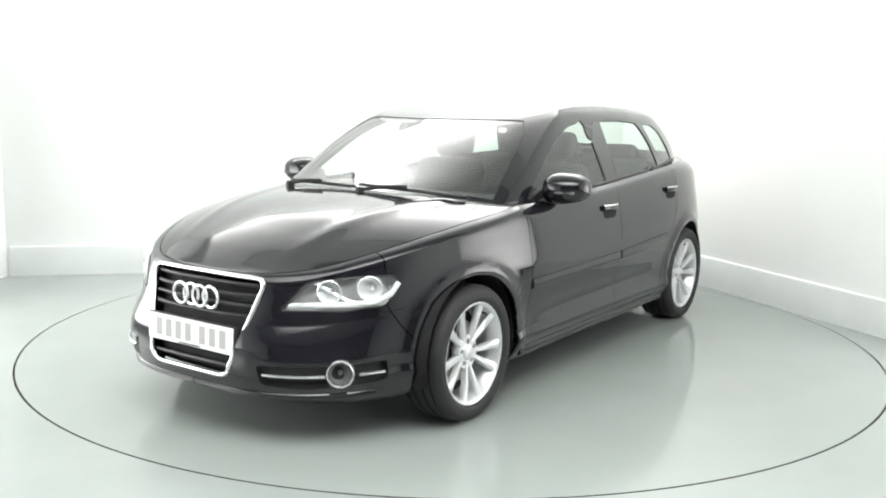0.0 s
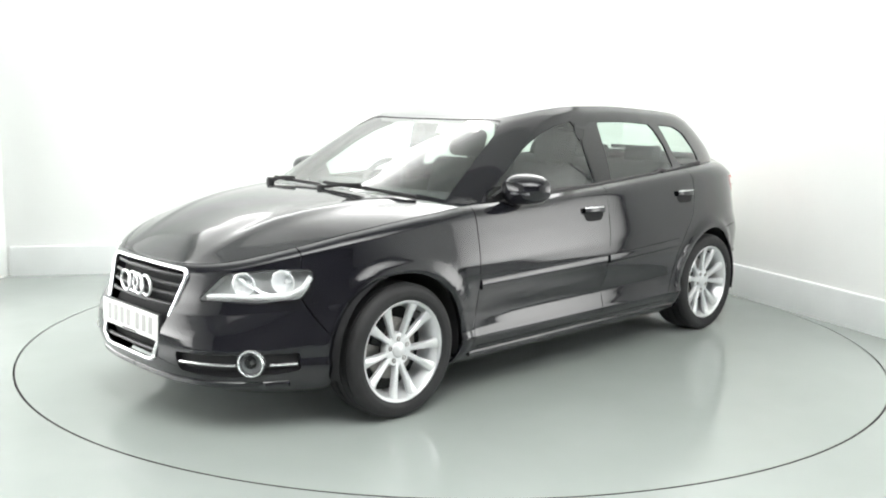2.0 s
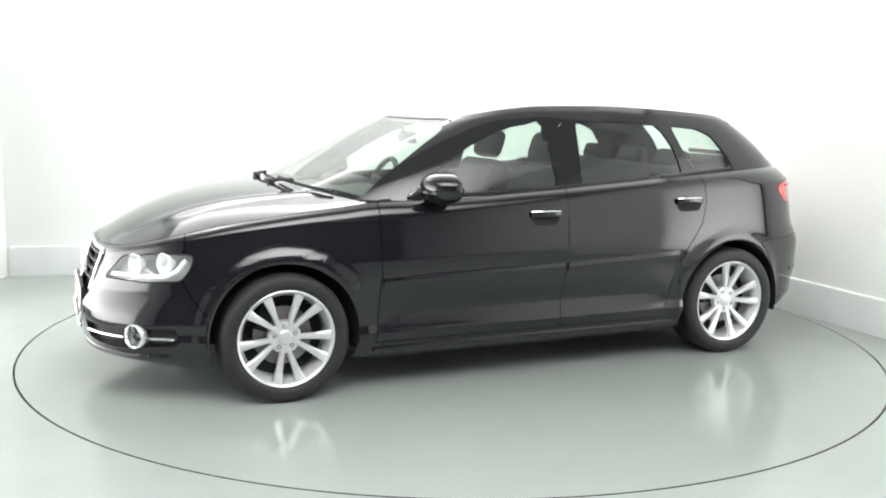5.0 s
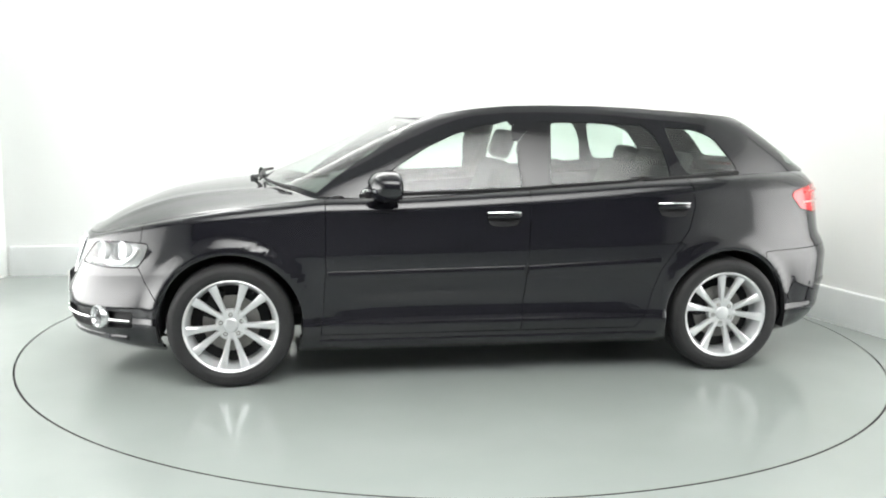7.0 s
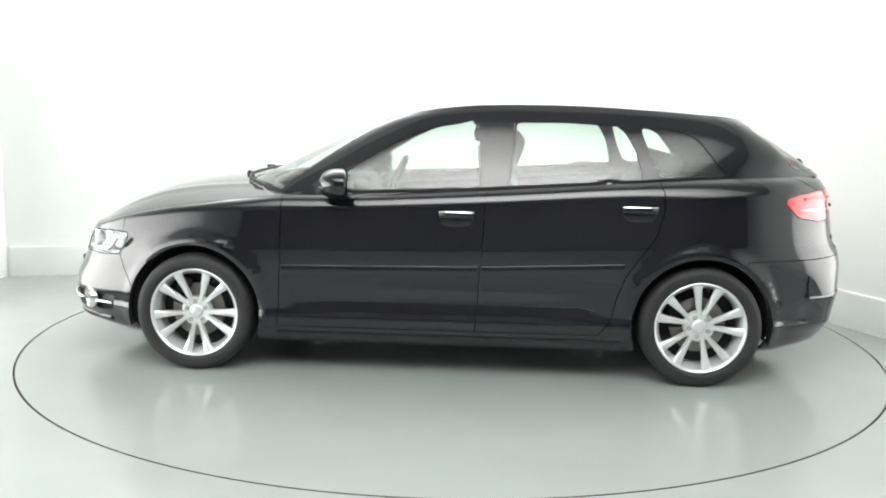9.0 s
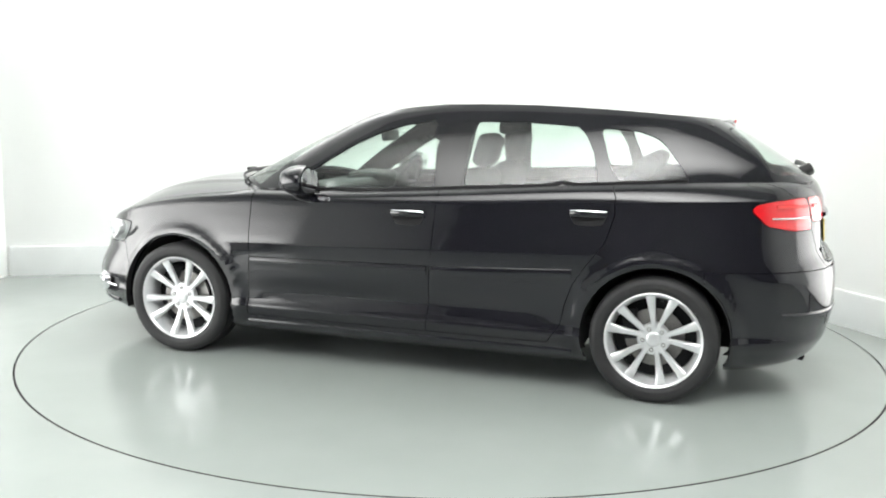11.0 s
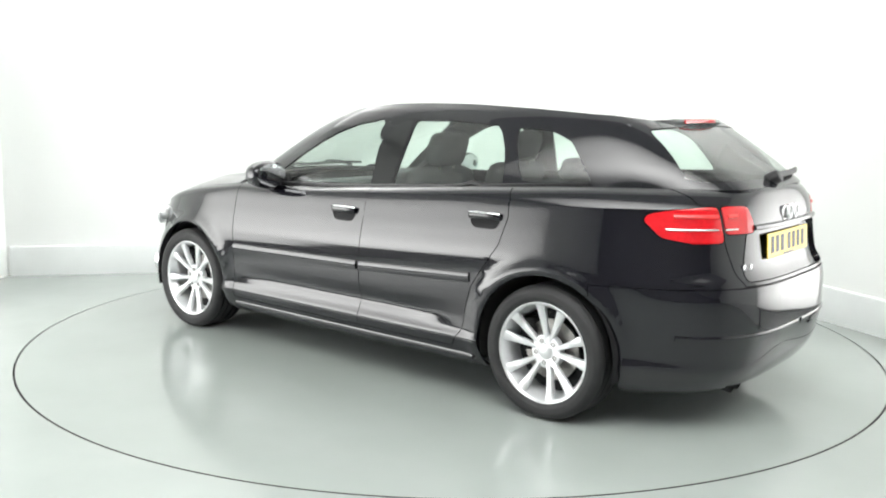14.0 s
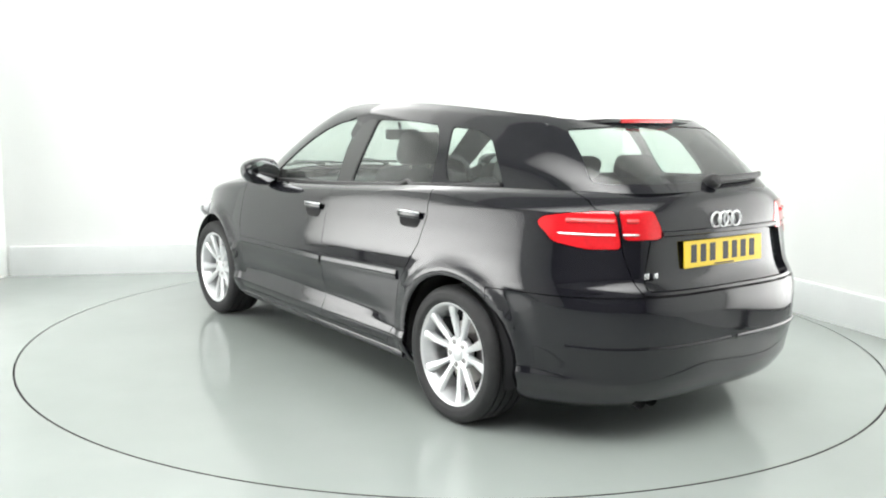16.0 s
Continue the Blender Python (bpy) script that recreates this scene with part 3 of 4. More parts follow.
def build_body():
    sk = Skin(lower, 0, 46, us=np.concatenate([np.linspace(0, 0.34, 76), np.linspace(0.34, 0.66, 40)[1:], np.linspace(0.66, 1, 76)[1:]]))
    tr = sk.trace
    sk.area("arch", tr(ARCH_F, XZ, 0.04, 0.2, 0.5))
    sk.area("arch", tr(ARCH_R, XZ, 0.04, 0.5, 0.85))
    sk.area("headlamp", tr(HEAD, XYZ, 0.03, 0, 0.4))
    sk.area("tail_outer", tr(TAIL_OUT, XYZ, 0.03, 0.6, 1))
    sk.area("tail_inner", tr(TAIL_IN, XYZ, 0.03, 0.6, 1))
    sk.area("grille", tr(GRILLE, YZ, 0.03, 0, 0.2))
    sk.area("fog", tr(FOG, XYZ, 0.03, 0, 0.4))
    sk.area("recess", tr(RECESS, YZ, 0.03, 0.8, 1))
    sk.area("tailgate", tr(GATE, YZ, 0.03, 0.75, 1))
    sk.area("front_door", tr(DOOR_F, XZ, 0.06, 0.3, 0.66))
    sk.area("rear_door", tr(DOOR_R, XZ, 0.05, 0.45, 0.8))
    bump_f = tr(BUMP_F, XZ, 0.03, 0.1, 0.4, closed=False)
    bump_f = [(bump_f[0][0], 0.0)] + bump_f + [(bump_f[-1][0], 1.0)]
    sk.slit(bump_f, closed=False)
    bump_r = tr([(-1.58, 0.655), (-1.75, 0.657), (-1.9, 0.660)], XZ, 0.03, 0.6, 0.95, closed=False) + tr([(0.6, 0.662), (0.0, 0.664)], YZ, 0.03, 0.8, 1, closed=False)
    bump_r = sorted(bump_r)
    bump_r[-1] = (1.0, bump_r[-1][1])
    sk.slit(bump_r, closed=False)
    ru, rv = [p[0] for p in bump_r], [p[1] for p in bump_r]
    fu, fv = [p[0] for p in bump_f], [p[1] for p in bump_f]

    def rest(u, v, p):
        if u < np.interp(v, fv, fu):
            return "front_bumper"
        if u > 0.68 and p[0] < -1.5 and v < np.interp(u, ru, rv):
            return "rear_bumper"
        if u < 0.42 and p[0] > 0.8:
            return "fender"
        return "quarter"
    return sk, sk.sort(rest)


skin, groups = build_body()
cp("front_bumper", skin.lift(groups["front_bumper"], both=True), PAINT, "glossy black front bumper")
rear_bumper = cp("rear_bumper", skin.lift(groups["rear_bumper"], both=True), PAINT, "glossy black rear bumper")
tailgate = cp("tailgate", skin.lift(groups["tailgate"], both=True), PAINT, "glossy black tailgate")
cp("plate_recess", skin.lift(groups["recess"], both=True, push=-0.022, lip=-0.024), PAINT, "black number plate recess", parent=tailgate)
doors = {}
for sd in (1, -1):
    cp("fender", skin.lift(groups["fender"], side=sd), PAINT)
    doors["f", sd] = cp("front_door", skin.lift(groups["front_door"], side=sd), PAINT, "glossy black front door")
    doors["r", sd] = cp("rear_door", skin.lift(groups["rear_door"], side=sd), PAINT, "glossy black rear door")
    cp("rear_quarter", skin.lift(groups["quarter"], side=sd), PAINT)
    for key, nm in (("f", "front_door"), ("r", "rear_door")):
        part("door_trim", skin.lift(groups[nm], side=sd, gap=0.012, lip=0.0, push=-0.080), TRIM, doors[key, sd], "dark grey inner door trim")

# inner shell that closes the gaps
sk2 = Skin(lower, 90, 16)
sk2.area("arch", sk2.trace(arch(AXLE_F, 0.354), XZ, 0.06, 0.2, 0.5))
sk2.area("arch", sk2.trace(arch(AXLE_R, 0.354), XZ, 0.06, 0.5, 0.85))
shell = sk2.sort(lambda u, v, p: "shell")
cp("inner_shell", sk2.lift(shell["shell"], both=True, gap=0, lip=0, push=-0.07), LINER, "dark inner body shell")
# underfloor and wheel wells
bm = bmesh.new()
box(bm, (0.0, 0, 0.215), (1.80, 1.50, 0.05), 0.02)
box(bm, (1.70, 0, 0.24), (0.36, 0.90, 0.05), 0.02)
box(bm, (-1.68, 0, 0.25), (0.36, 0.90, 0.06), 0.02)
box(bm, (0.0, 0, 0.30), (3.6, 1.0, 0.10), 0.02)
cp("underbody", bm, LINER, "dark underbody")
for cx in (AXLE_F, AXLE_R):
    for sd in (1, -1):
        bm = bmesh.new()
        n, r = 28, 0.352
        rows = []
        for k in range(n + 1):
            a = radians(-14 + 208 * k / n)
            rows.append([bm.verts.new((cx + r * math.cos(a), sd * y, 0.322 + r * math.sin(a))) for y in (0.845, 0.52)])
        for k in range(n):
            bm.faces.new((rows[k][0], rows[k + 1][0], rows[k + 1][1], rows[k][1]))
        bm.faces.new([w[1] for w in rows])
        cp("wheel_arch_liner", bm, LINER, "dark wheel arch liner")

# bonnet, roof
hood = Skin(bonnet, 70, 26)
bm = hood.lift(hood.bm.faces[:], both=True, gap=0.002)
cp("bonnet", bm, PAINT, "glossy black bonnet with raised lines")
rf = Skin(roof, 80, 18)
bm = rf.lift(rf.bm.faces[:], both=True, gap=0, lip=0)
cp("roof", bm, PAINT, "glossy black roof")
bm = rf.lift(rf.bm.faces[:], both=True, gap=0, lip=0, push=-0.03)
cp("headliner", bm, HEADLINER, "pale grey roof lining")

# greenhouse
WIN_F = soft([(0.660, 0.958), (0.545, 1.035), (0.42, 1.120), (0.30, 1.192), (0.17, 1.252), (0.03, 1.296), (-0.14, 1.318), (-0.155, 1.16), (-0.168, 0.992)], 0.02, 3)
WIN_R = soft([(-0.350, 1.320), (-0.60, 1.322), (-0.80, 1.312), (-0.885, 1.297), (-0.950, 1.19), (-0.985, 1.045), (-0.318, 1.003), (-0.335, 1.16)], 0.025, 3)
WIN_Q = soft([(-0.975, 1.302), (-1.16, 1.290), (-1.265, 1.250), (-1.34, 1.160), (-1.405, 1.072), (-1.080, 1.056), (-1.035, 1.13)], 0.03, 3)
SCREEN = [(1.30, 0.0, 0.90), (1.02, 0.47, 0.945), (0.865, 0.665, 0.945), (0.63, 0.625, 1.118), (0.43, 0.575, 1.250), (0.315, 0.510, 1.306), (0.345, 0.38, 1.320), (0.36, 0.0, 1.322)]
BACK = half(soft([(-0.2, 1.320), (0.2, 1.320), (0.470, 1.308), (0.500, 1.22), (0.540, 1.095), (-0.2, 1.092)], 0.03, 3))

sk = Skin(upper, 0, 34, us=np.concatenate([np.linspace(0, 0.34, 60), np.linspace(0.34, 0.66, 36)[1:], np.linspace(0.66, 1, 60)[1:]]))
sk.area("side_window", sk.trace(WIN_F, XZ, 0.05, 0.2, 0.7))
sk.area("rear_window", sk.trace(WIN_R, XZ, 0.05, 0.2, 0.8))
sk.area("quarter_window", sk.trace(WIN_Q, XZ, 0.05, 0.4, 0.9))
sk.area("post", sk.trace([(-0.150, 1.318), (-0.340, 1.322), (-0.327, 1.16), (-0.310, 0.995), (-0.176, 0.985), (-0.163, 1.16)], XZ, 0.05, 0.2, 0.8))
scr = sk.trace(SCREEN[1:-1], XYZ, 0.05, 0, 0.4, closed=False)
sk.area("windscreen", [(-0.001, 0.0)] + [(scr[0][0], 0.0)] + scr + [(-0.001, scr[-1][1])])
sk.area("back_window", sk.trace(BACK, YZ, 0.05, 0.8, 1))
g2 = sk.sort(lambda u, v, p: "frame")
cp("upper_body", sk.lift(g2["frame"], both=True, gap=0.0, lip=0.012), PAINT, "glossy black window frames and roof posts")
for sd in (1, -1):
    cp("door_post", sk.lift(g2["post"], side=sd, gap=0.0015, lip=0.004, push=0.001), GLOSS_BLACK, "gloss black door post trim")
cp("windscreen", sk.lift(g2["windscreen"], both=True, gap=0.001, lip=0, push=-0.004), GLASS, "clear laminated windscreen").visible_shadow = False
cp("back_window", sk.lift(g2["back_window"], both=True, gap=0.001, lip=0, push=-0.004), GLASS, "clear heated rear window").visible_shadow = False
for sd in (1, -1):
    for nm, key in (("front_window", "side_window"), ("rear_window", "rear_window"), ("quarter_window", "quarter_window")):
        cp(nm, sk.lift(g2[key], side=sd, gap=0.001, lip=0, push=-0.005), GLASS).visible_shadow = False


# ---- wheels ----
def wheel():
    root = new("wheel")
    root.parent = car
    # tyre, outer face towards +y
    bm = bmesh.new()
    R = 0.3055
    prof = [(-0.100, 0.222), (-0.112, 0.246), (-0.113, 0.272), (-0.104, 0.293), (-0.090, 0.301)]
    tread = []
    for y0 in (-0.072, -0.028, 0.018, 0.062):
        tread += [(y0, R - 0.001), (y0 + 0.0005, R - 0.009), (y0 + 0.0085, R - 0.009), (y0 + 0.009, R - 0.0005)]
    prof += tread + [(0.090, 0.301), (0.104, 0.293), (0.1125, 0.276), (0.1135, 0.271), (0.112, 0.258), (0.1125, 0.254), (0.109, 0.242), (0.101, 0.232), (0.098, 0.222)]
    lathe(bm, prof, 72)
    part("tyre", bm, RUBBER, root, "black low-profile road tyre")
    rim = bmesh.new()
    lathe(rim, [(-0.090, 0.218), (-0.080, 0.208), (0.02, 0.196), (0.060, 0.200), (0.078, 0.212), (0.090, 0.214), (0.098, 0.219), (0.102, 0.227), (0.100, 0.2305), (0.095, 0.228)], 72)
    rim_ob = part("rim", rim, ALLOY, root, "silver alloy rim with five pairs of spokes")
    # ten spokes in five pairs
    for k in range(5):
        for s in (-1, 1):
            bm = bmesh.new()
            base = radians(90 + 72 * k)
            secs = []
            for r, off, w, y, dpt in ((0.045, 12.0, 0.0105, 0.062, 0.028), (0.085, 13.0, 0.0120, 0.070, 0.026), (0.135, 14.2, 0.0155, 0.079, 0.024), (0.180, 14.8, 0.0195, 0.086, 0.022), (0.214, 15.0, 0.0245, 0.093, 0.020)):
                a = base + s * radians(off)
                d = Vector((math.cos(a), 0, math.sin(a)))
                t = Vector((-math.sin(a), 0, math.cos(a)))
                c = d * r
                secs.append([bm.verts.new(c + t * (w * q) + Vector((0, yy, 0))) for q, yy in ((-1, y - dpt), (-0.95, y - 0.006), (-0.6, y), (0.6, y), (0.95, y - 0.006), (1, y - dpt))])
            for i in range(len(secs) - 1):
                for j in range(5):
                    bm.faces.new((secs[i][j], secs[i][j + 1], secs[i + 1][j + 1], secs[i + 1][j]))
                bm.faces.new((secs[i][5], secs[i][0], secs[i + 1][0], secs[i + 1][5]))
            bm.faces.new(secs[0])
            bm.faces.new(secs[-1][::-1])
            part("spoke", bm, ALLOY, rim_ob)
    bm = bmesh.new()
    lathe(bm, [(0.030, 0.0795), (0.055, 0.079), (0.062, 0.074), (0.064, 0.060), (0.062, 0.036), (0.066, 0.033), (0.069, 0.028), (0.070, 0.0005)], 40)
    part("hub_cap", bm, ALLOY, rim_ob, "silver hub with centre cap")
    for k in range(5):
        a = radians(90 + 36 + 72 * k)
        bm = bmesh.new()
        lathe(bm, [(0.055, 0.0105), (0.0655, 0.0105), (0.067, 0.009), (0.067, 0.0065), (0.060, 0.006), (0.060, 0.0005)], 12, Matrix.Translation((0.052 * math.cos(a), 0, 0.052 * math.sin(a))))
        part("wheel_bolt", bm, STEEL, rim_ob)
    bm = bmesh.new()
    tube(bm, [(0.0, 0.062, 0.196), (0.0, 0.090, 0.190)], 0.0045, 8)
    part("tyre_valve", bm, BLACK_PLASTIC, rim_ob, "small black tyre valve")
    bm = bmesh.new()
    lathe(bm, [(0.0, 0.07), (0.012, 0.072), (0.012, 0.140), (0.0, 0.140)], 40)
    part("brake_disc", bm, STEEL, root, "grey steel brake disc")
    bm = bmesh.new()
    lathe(bm, [(-0.02, 0.0005), (-0.02, 0.197), (-0.026, 0.197), (-0.026, 0.0005)], 40)
    part("back_plate", bm, LINER, root)
    bm = bmesh.new()
    box(bm, (0.125, 0.0, 0.04), (0.07, 0.07, 0.15), 0.012, Matrix.Rotation(radians(15), 4, "Y"))
    part("brake_caliper", bm, LINER, root, "dark brake caliper")
    return root


first = wheel()
turn = 0
for cx, sd, spin in ((AXLE_F, 1, -33), (AXLE_R, 1, -9), (AXLE_F, -1, 31), (AXLE_R, -1, 50)):
    y = sd * 0.757
    m = Matrix.Translation(OFF + Vector((cx, y, HUB_Z))) @ (Matrix() if sd > 0 else Matrix.Rotation(math.pi, 4, "Z")) @ Matrix.Rotation(radians(spin), 4, "Y")
    if first is not None:
        first.matrix_basis = m
        w0, first = first, None
    else:
        copy_thing(w0, m)


# ---- details of the car ----
def at_side(x, z, out=0.0, lo=0.2, hi=0.8):
    """The place on the left flank at x, z, moved outwards."""
    u, v = skin.uv((x, z), XZ, lo, hi)
    p = lower(u, v)
    h = 1e-3
    n = np.cross(lower(u + h, v) - lower(u - h, v), lower(u, min(v + h, 1)) - lower(u, max(v - h, 0)))
    n = n / np.linalg.norm(n)
    n = n if n[1] > 0 else -n
    return Vector(p + n * out)


def at_nose(y, z, out=0.0, lo=0.0, hi=0.2):
    """The place on the nose (or, with lo and hi, the tail) at y, z."""
    u, v = skin.uv((abs(y), z), YZ, lo, hi)
    p = lower(u, v)
    h = 1e-3
    n = np.cross(lower(min(u + h, 1), v) - lower(max(u - h, 0), v), lower(u, min(v + h, 1)) - lower(u, max(v - h, 0)))
    n = n / np.linalg.norm(n)
    s = 1 if p[0] > 0 else -1
    n = n if n[0] * s > 0 else -n
    q = p + n * out
    if y < 0:
        q[1] = -q[1]
    return Vector(q)


def tail_at(y, z, out=0.0):
    return at_nose(y, z, out, 0.8, 1.0)


def flip(bm, sd):
    if sd < 0:
        for w in bm.verts:
            w.co.y = -w.co.y
    return bm


def strip(bm, pts, normal_out, width, thick):
    """A flat bar with rounded faces through points, width along z, standing out along the given direction."""
    rows = []
    for p in pts:
        rows.append([bm.verts.new(p + Vector(normal_out) * t + Vector((0, 0, dz))) for dz, t in
                     ((-width / 2, -0.004), (-width / 2, thick * 0.6), (-width * 0.3, thick), (width * 0.3, thick), (width / 2, thick * 0.6), (width / 2, -0.004))])
    for a, b in zip(rows, rows[1:]):
        for j in range(5):
            bm.faces.new((a[j], a[j + 1], b[j + 1], b[j]))
    bm.faces.new(rows[0])
    bm.faces.new(rows[-1][::-1])


def emblem(bm, c, r, tubes, gap, face):
    """Four linked rings in the plane across x."""
    for k in range(4):
        cy = (k - 1.5) * gap
        pts = [Vector((c[0] + face * 0.003 * (-1) ** k, c[1] + cy + r * math.cos(2 * math.pi * j / 28), c[2] + r * math.sin(2 * math.pi * j / 28))) for j in range(28)]
        tube(bm, pts, tubes, 8, closed=True)


# grille: frame, backing, slats, emblem, plate
loop = [at_nose(y, z, 0.004) for y, z in GRILLE_FULL]
bm = bmesh.new()
tube(bm, loop, 0.0095, 10, closed=True)
grille = cp("grille", bm, CHROME, "tall chrome-framed radiator grille with dark slats")
bm = skin.lift(groups["grille"], both=True, gap=0, lip=0, push=-0.045)
part("backing", bm, LINER, grille)
for k in range(9):
    z = 0.668 - k * 0.0405
    if abs(z - 0.448) < 0.068:
        continue
    hw = 0.305 - max(0, (0.66 - z)) * 0.27
    bm = bmesh.new()
    pts = [at_nose(hw * t, z, -0.012) for t in np.linspace(-1, 1, 13)]
    tube(bm, pts, 0.0085, 8, flat=1.0)
    part("slat", bm, BLACK_PLASTIC, grille)
bm = bmesh.new()
c = at_nose(0, 0.598, 0.012)
emblem(bm, c, 0.044, 0.0062, 0.0585, 1)
part("emblem", bm, EMBLEM, grille, "chrome badge of four linked rings")


def number_plate(name, mat, label, c, tilt, face, parent, ink):
    """A plate of 520 x 111 mm with seven bars in place of its characters."""
    root_bm = bmesh.new()
    m = Matrix.Translation(c) @ Matrix.Rotation(radians(tilt), 4, "Y")
    box(root_bm, (0, 0, 0), (0.006, 0.520, 0.111), 0.002, None, 1)
    for w in root_bm.verts:
        w.co = m @ w.co
    pl = part(name, root_bm, mat, parent, label)
    y = -0.215
    for k in range(7):
        bm = bmesh.new()
        box(bm, (face * 0.0036, y + 0.026, 0.002), (0.0014, 0.036, 0.074), 0.0)
        for w in bm.verts:
            w.co = m @ w.co
        part("plate_bar", bm, ink, pl, smooth=False)
        y += 0.0605 + (0.026 if k == 3 else 0)
    bm = bmesh.new()
    box(bm, (face * 0.0034, 0, -0.049), (0.0012, 0.13, 0.006), 0.0)
    for w in bm.verts:
        w.co = m @ w.co
    part("maker_bar", bm, PLATE_INK, pl, smooth=False)
    return pl


bm = bmesh.new()
pf = at_nose(0, 0.448, -0.008)
box(bm, pf + Vector((-0.010, 0, 0)), (0.014, 0.53, 0.120), 0.004)
holder = part("plate_holder", bm, BLACK_PLASTIC, grille)
number_plate("number_plate", PLATE_WHITE, "white front number plate with dark bars", pf + Vector((0.003, 0, 0)), -2, 1, grille, PLATE_FADED)

# lamps
for sd in (1, -1):
    bm = skin.lift(groups["headlamp"], side=sd, gap=0.002, lip=0.02, push=-0.0005)
    lamp = cp("headlamp", bm, LENS, "clear headlamp with chrome reflectors")
    lamp.visible_shadow = False
    part("housing", skin.lift(groups["headlamp"], side=sd, gap=0, lip=-0.045, push=-0.050), LAMP_SHELL, lamp, "silver-grey lamp housing")
    for (px, py, pz, r) in ((1.905, 0.560, 0.652, 0.048), (1.790, 0.675, 0.664, 0.050)):
        bm = bmesh.new()
        m = Matrix.Translation((px, py, pz)) @ Matrix.Rotation(radians(-62), 4, "Z")
        lathe(bm, [(0.020, r * 1.08), (0.022, r), (0.0, r * 0.9), (-0.022, r * 0.6), (-0.03, 0.012), (-0.004, 0.010), (0.0, 0.0005)], 28, m)
        part("reflector", flip(bm, sd), LAMP_SILVER, lamp, "bright chrome lamp reflector")
    bm = bmesh.new()
    pts = [Vector(p) for p in ((2.005, 0.425, 0.592), (1.965, 0.500, 0.598), (1.885, 0.610, 0.602), (1.800, 0.705, 0.612), (1.752, 0.748, 0.645), (1.722, 0.762, 0.690))]
    tube(bm, pts, 0.012, 8)
    part("running_light", flip(bm, sd), LAMP_SILVER, lamp, "pale running light strip")
    bm = bmesh.new()
    tube(bm, [Vector(p) for p in ((1.93, 0.50, 0.688), (1.86, 0.60, 0.615), (1.83, 0.655, 0.60))], 0.010, 6)
    part("divider", flip(bm, sd), LAMP_SILVER, lamp)
    bm = bmesh.new()
    edge = [Vector(lower(*skin.uv(p, XYZ, 0, 0.4))) for p in HEAD]
    tube(bm, edge, 0.0035, 6, closed=True)
    part("seal", flip(bm, sd), BLACK_PLASTIC, lamp)
    # lower intake with a bright bar and a round fog lamp
    fogs = cp("lower_intake", skin.lift(groups["fog"], side=sd, gap=0, lip=-0.03, push=-0.030), BLACK_PLASTIC, "black lower air intake")
    for x0, x1 in ((2.118, 1.985), (1.875, 1.775)):
        bm = bmesh.new()
        tube(bm, [Vector(lower(*skin.uv((x, 0.329), XZ, 0.05, 0.3))) + Vector((0.002, 0.002, 0)) for x in np.linspace(x0, x1, 9)], 0.0065, 8)
        part("chrome_bar", flip(bm, sd), CHROME, fogs, "thin chrome bar")
    c = Vector(lower(*skin.uv((1.927, 0.624, 0.332), XYZ, 0, 0.4)))
    m = Matrix.Translation(c) @ Matrix.Rotation(radians(-52), 4, "Z")
    bm = bmesh.new()
    lathe(bm, [(-0.03, 0.058), (0.004, 0.058), (0.010, 0.054), (0.010, 0.050), (0.004, 0.046), (-0.03, 0.044)], 36, m)
    fl = part("fog_lamp", flip(bm, sd), CHROME, fogs, "round fog lamp in a chrome ring")
    bm = bmesh.new()
    lathe(bm, [(-0.004, 0.045), (0.002, 0.030), (0.004, 0.0005)], 28, m)
    part("lens", flip(bm, sd), LENS, fl).visible_shadow = False
    bm = bmesh.new()
    lathe(bm, [(-0.008, 0.044), (-0.03, 0.030), (-0.036, 0.010), (-0.018, 0.009), (-0.016, 0.0005)], 28, m)
    part("reflector", flip(bm, sd), LAMP_GREY, fl)
    # tail lamps
    for nm, key in (("tail_lamp", "tail_outer"), ("tailgate_lamp", "tail_inner")):
        tl = cp(nm, skin.lift(groups[key], side=sd, gap=0.002, lip=0.02, push=0.002), RED_LENS, "red tail lamp with a bright bar", parent=None if key == "tail_outer" else tailgate)
        bm = bmesh.new()
        ends = ((-1.78, -1.945) if key == "tail_outer" else (-1.962, -1.992))
        zz = 0.905
        ps = []
        for x in np.linspace(*ends, 9):
            u, v = skin.uv((x, zz), XZ, 0.66, 0.98)
            ps.append(Vector(lower(u, v)) + Vector((-0.003, 0.003, 0)))
        tube(bm, ps, 0.0045, 8)
        part("bright_bar", flip(bm, sd), CHROME, tl, "bright chrome bar")
        bm = bmesh.new()
        ps = []
        for x in np.linspace(ends[0] + (-0.02 if key == "tail_outer" else 0.0), ends[1] + 0.008, 9):
            u, v = skin.uv((x, 0.958), XZ, 0.66, 0.98)
            ps.append(Vector(lower(u, v)) + Vector((-0.001, 0.001, 0)))
        tube(bm, ps, 0.009, 8)
        part("reflector", flip(bm, sd), RED_BRIGHT, tl, "bright red reflector")
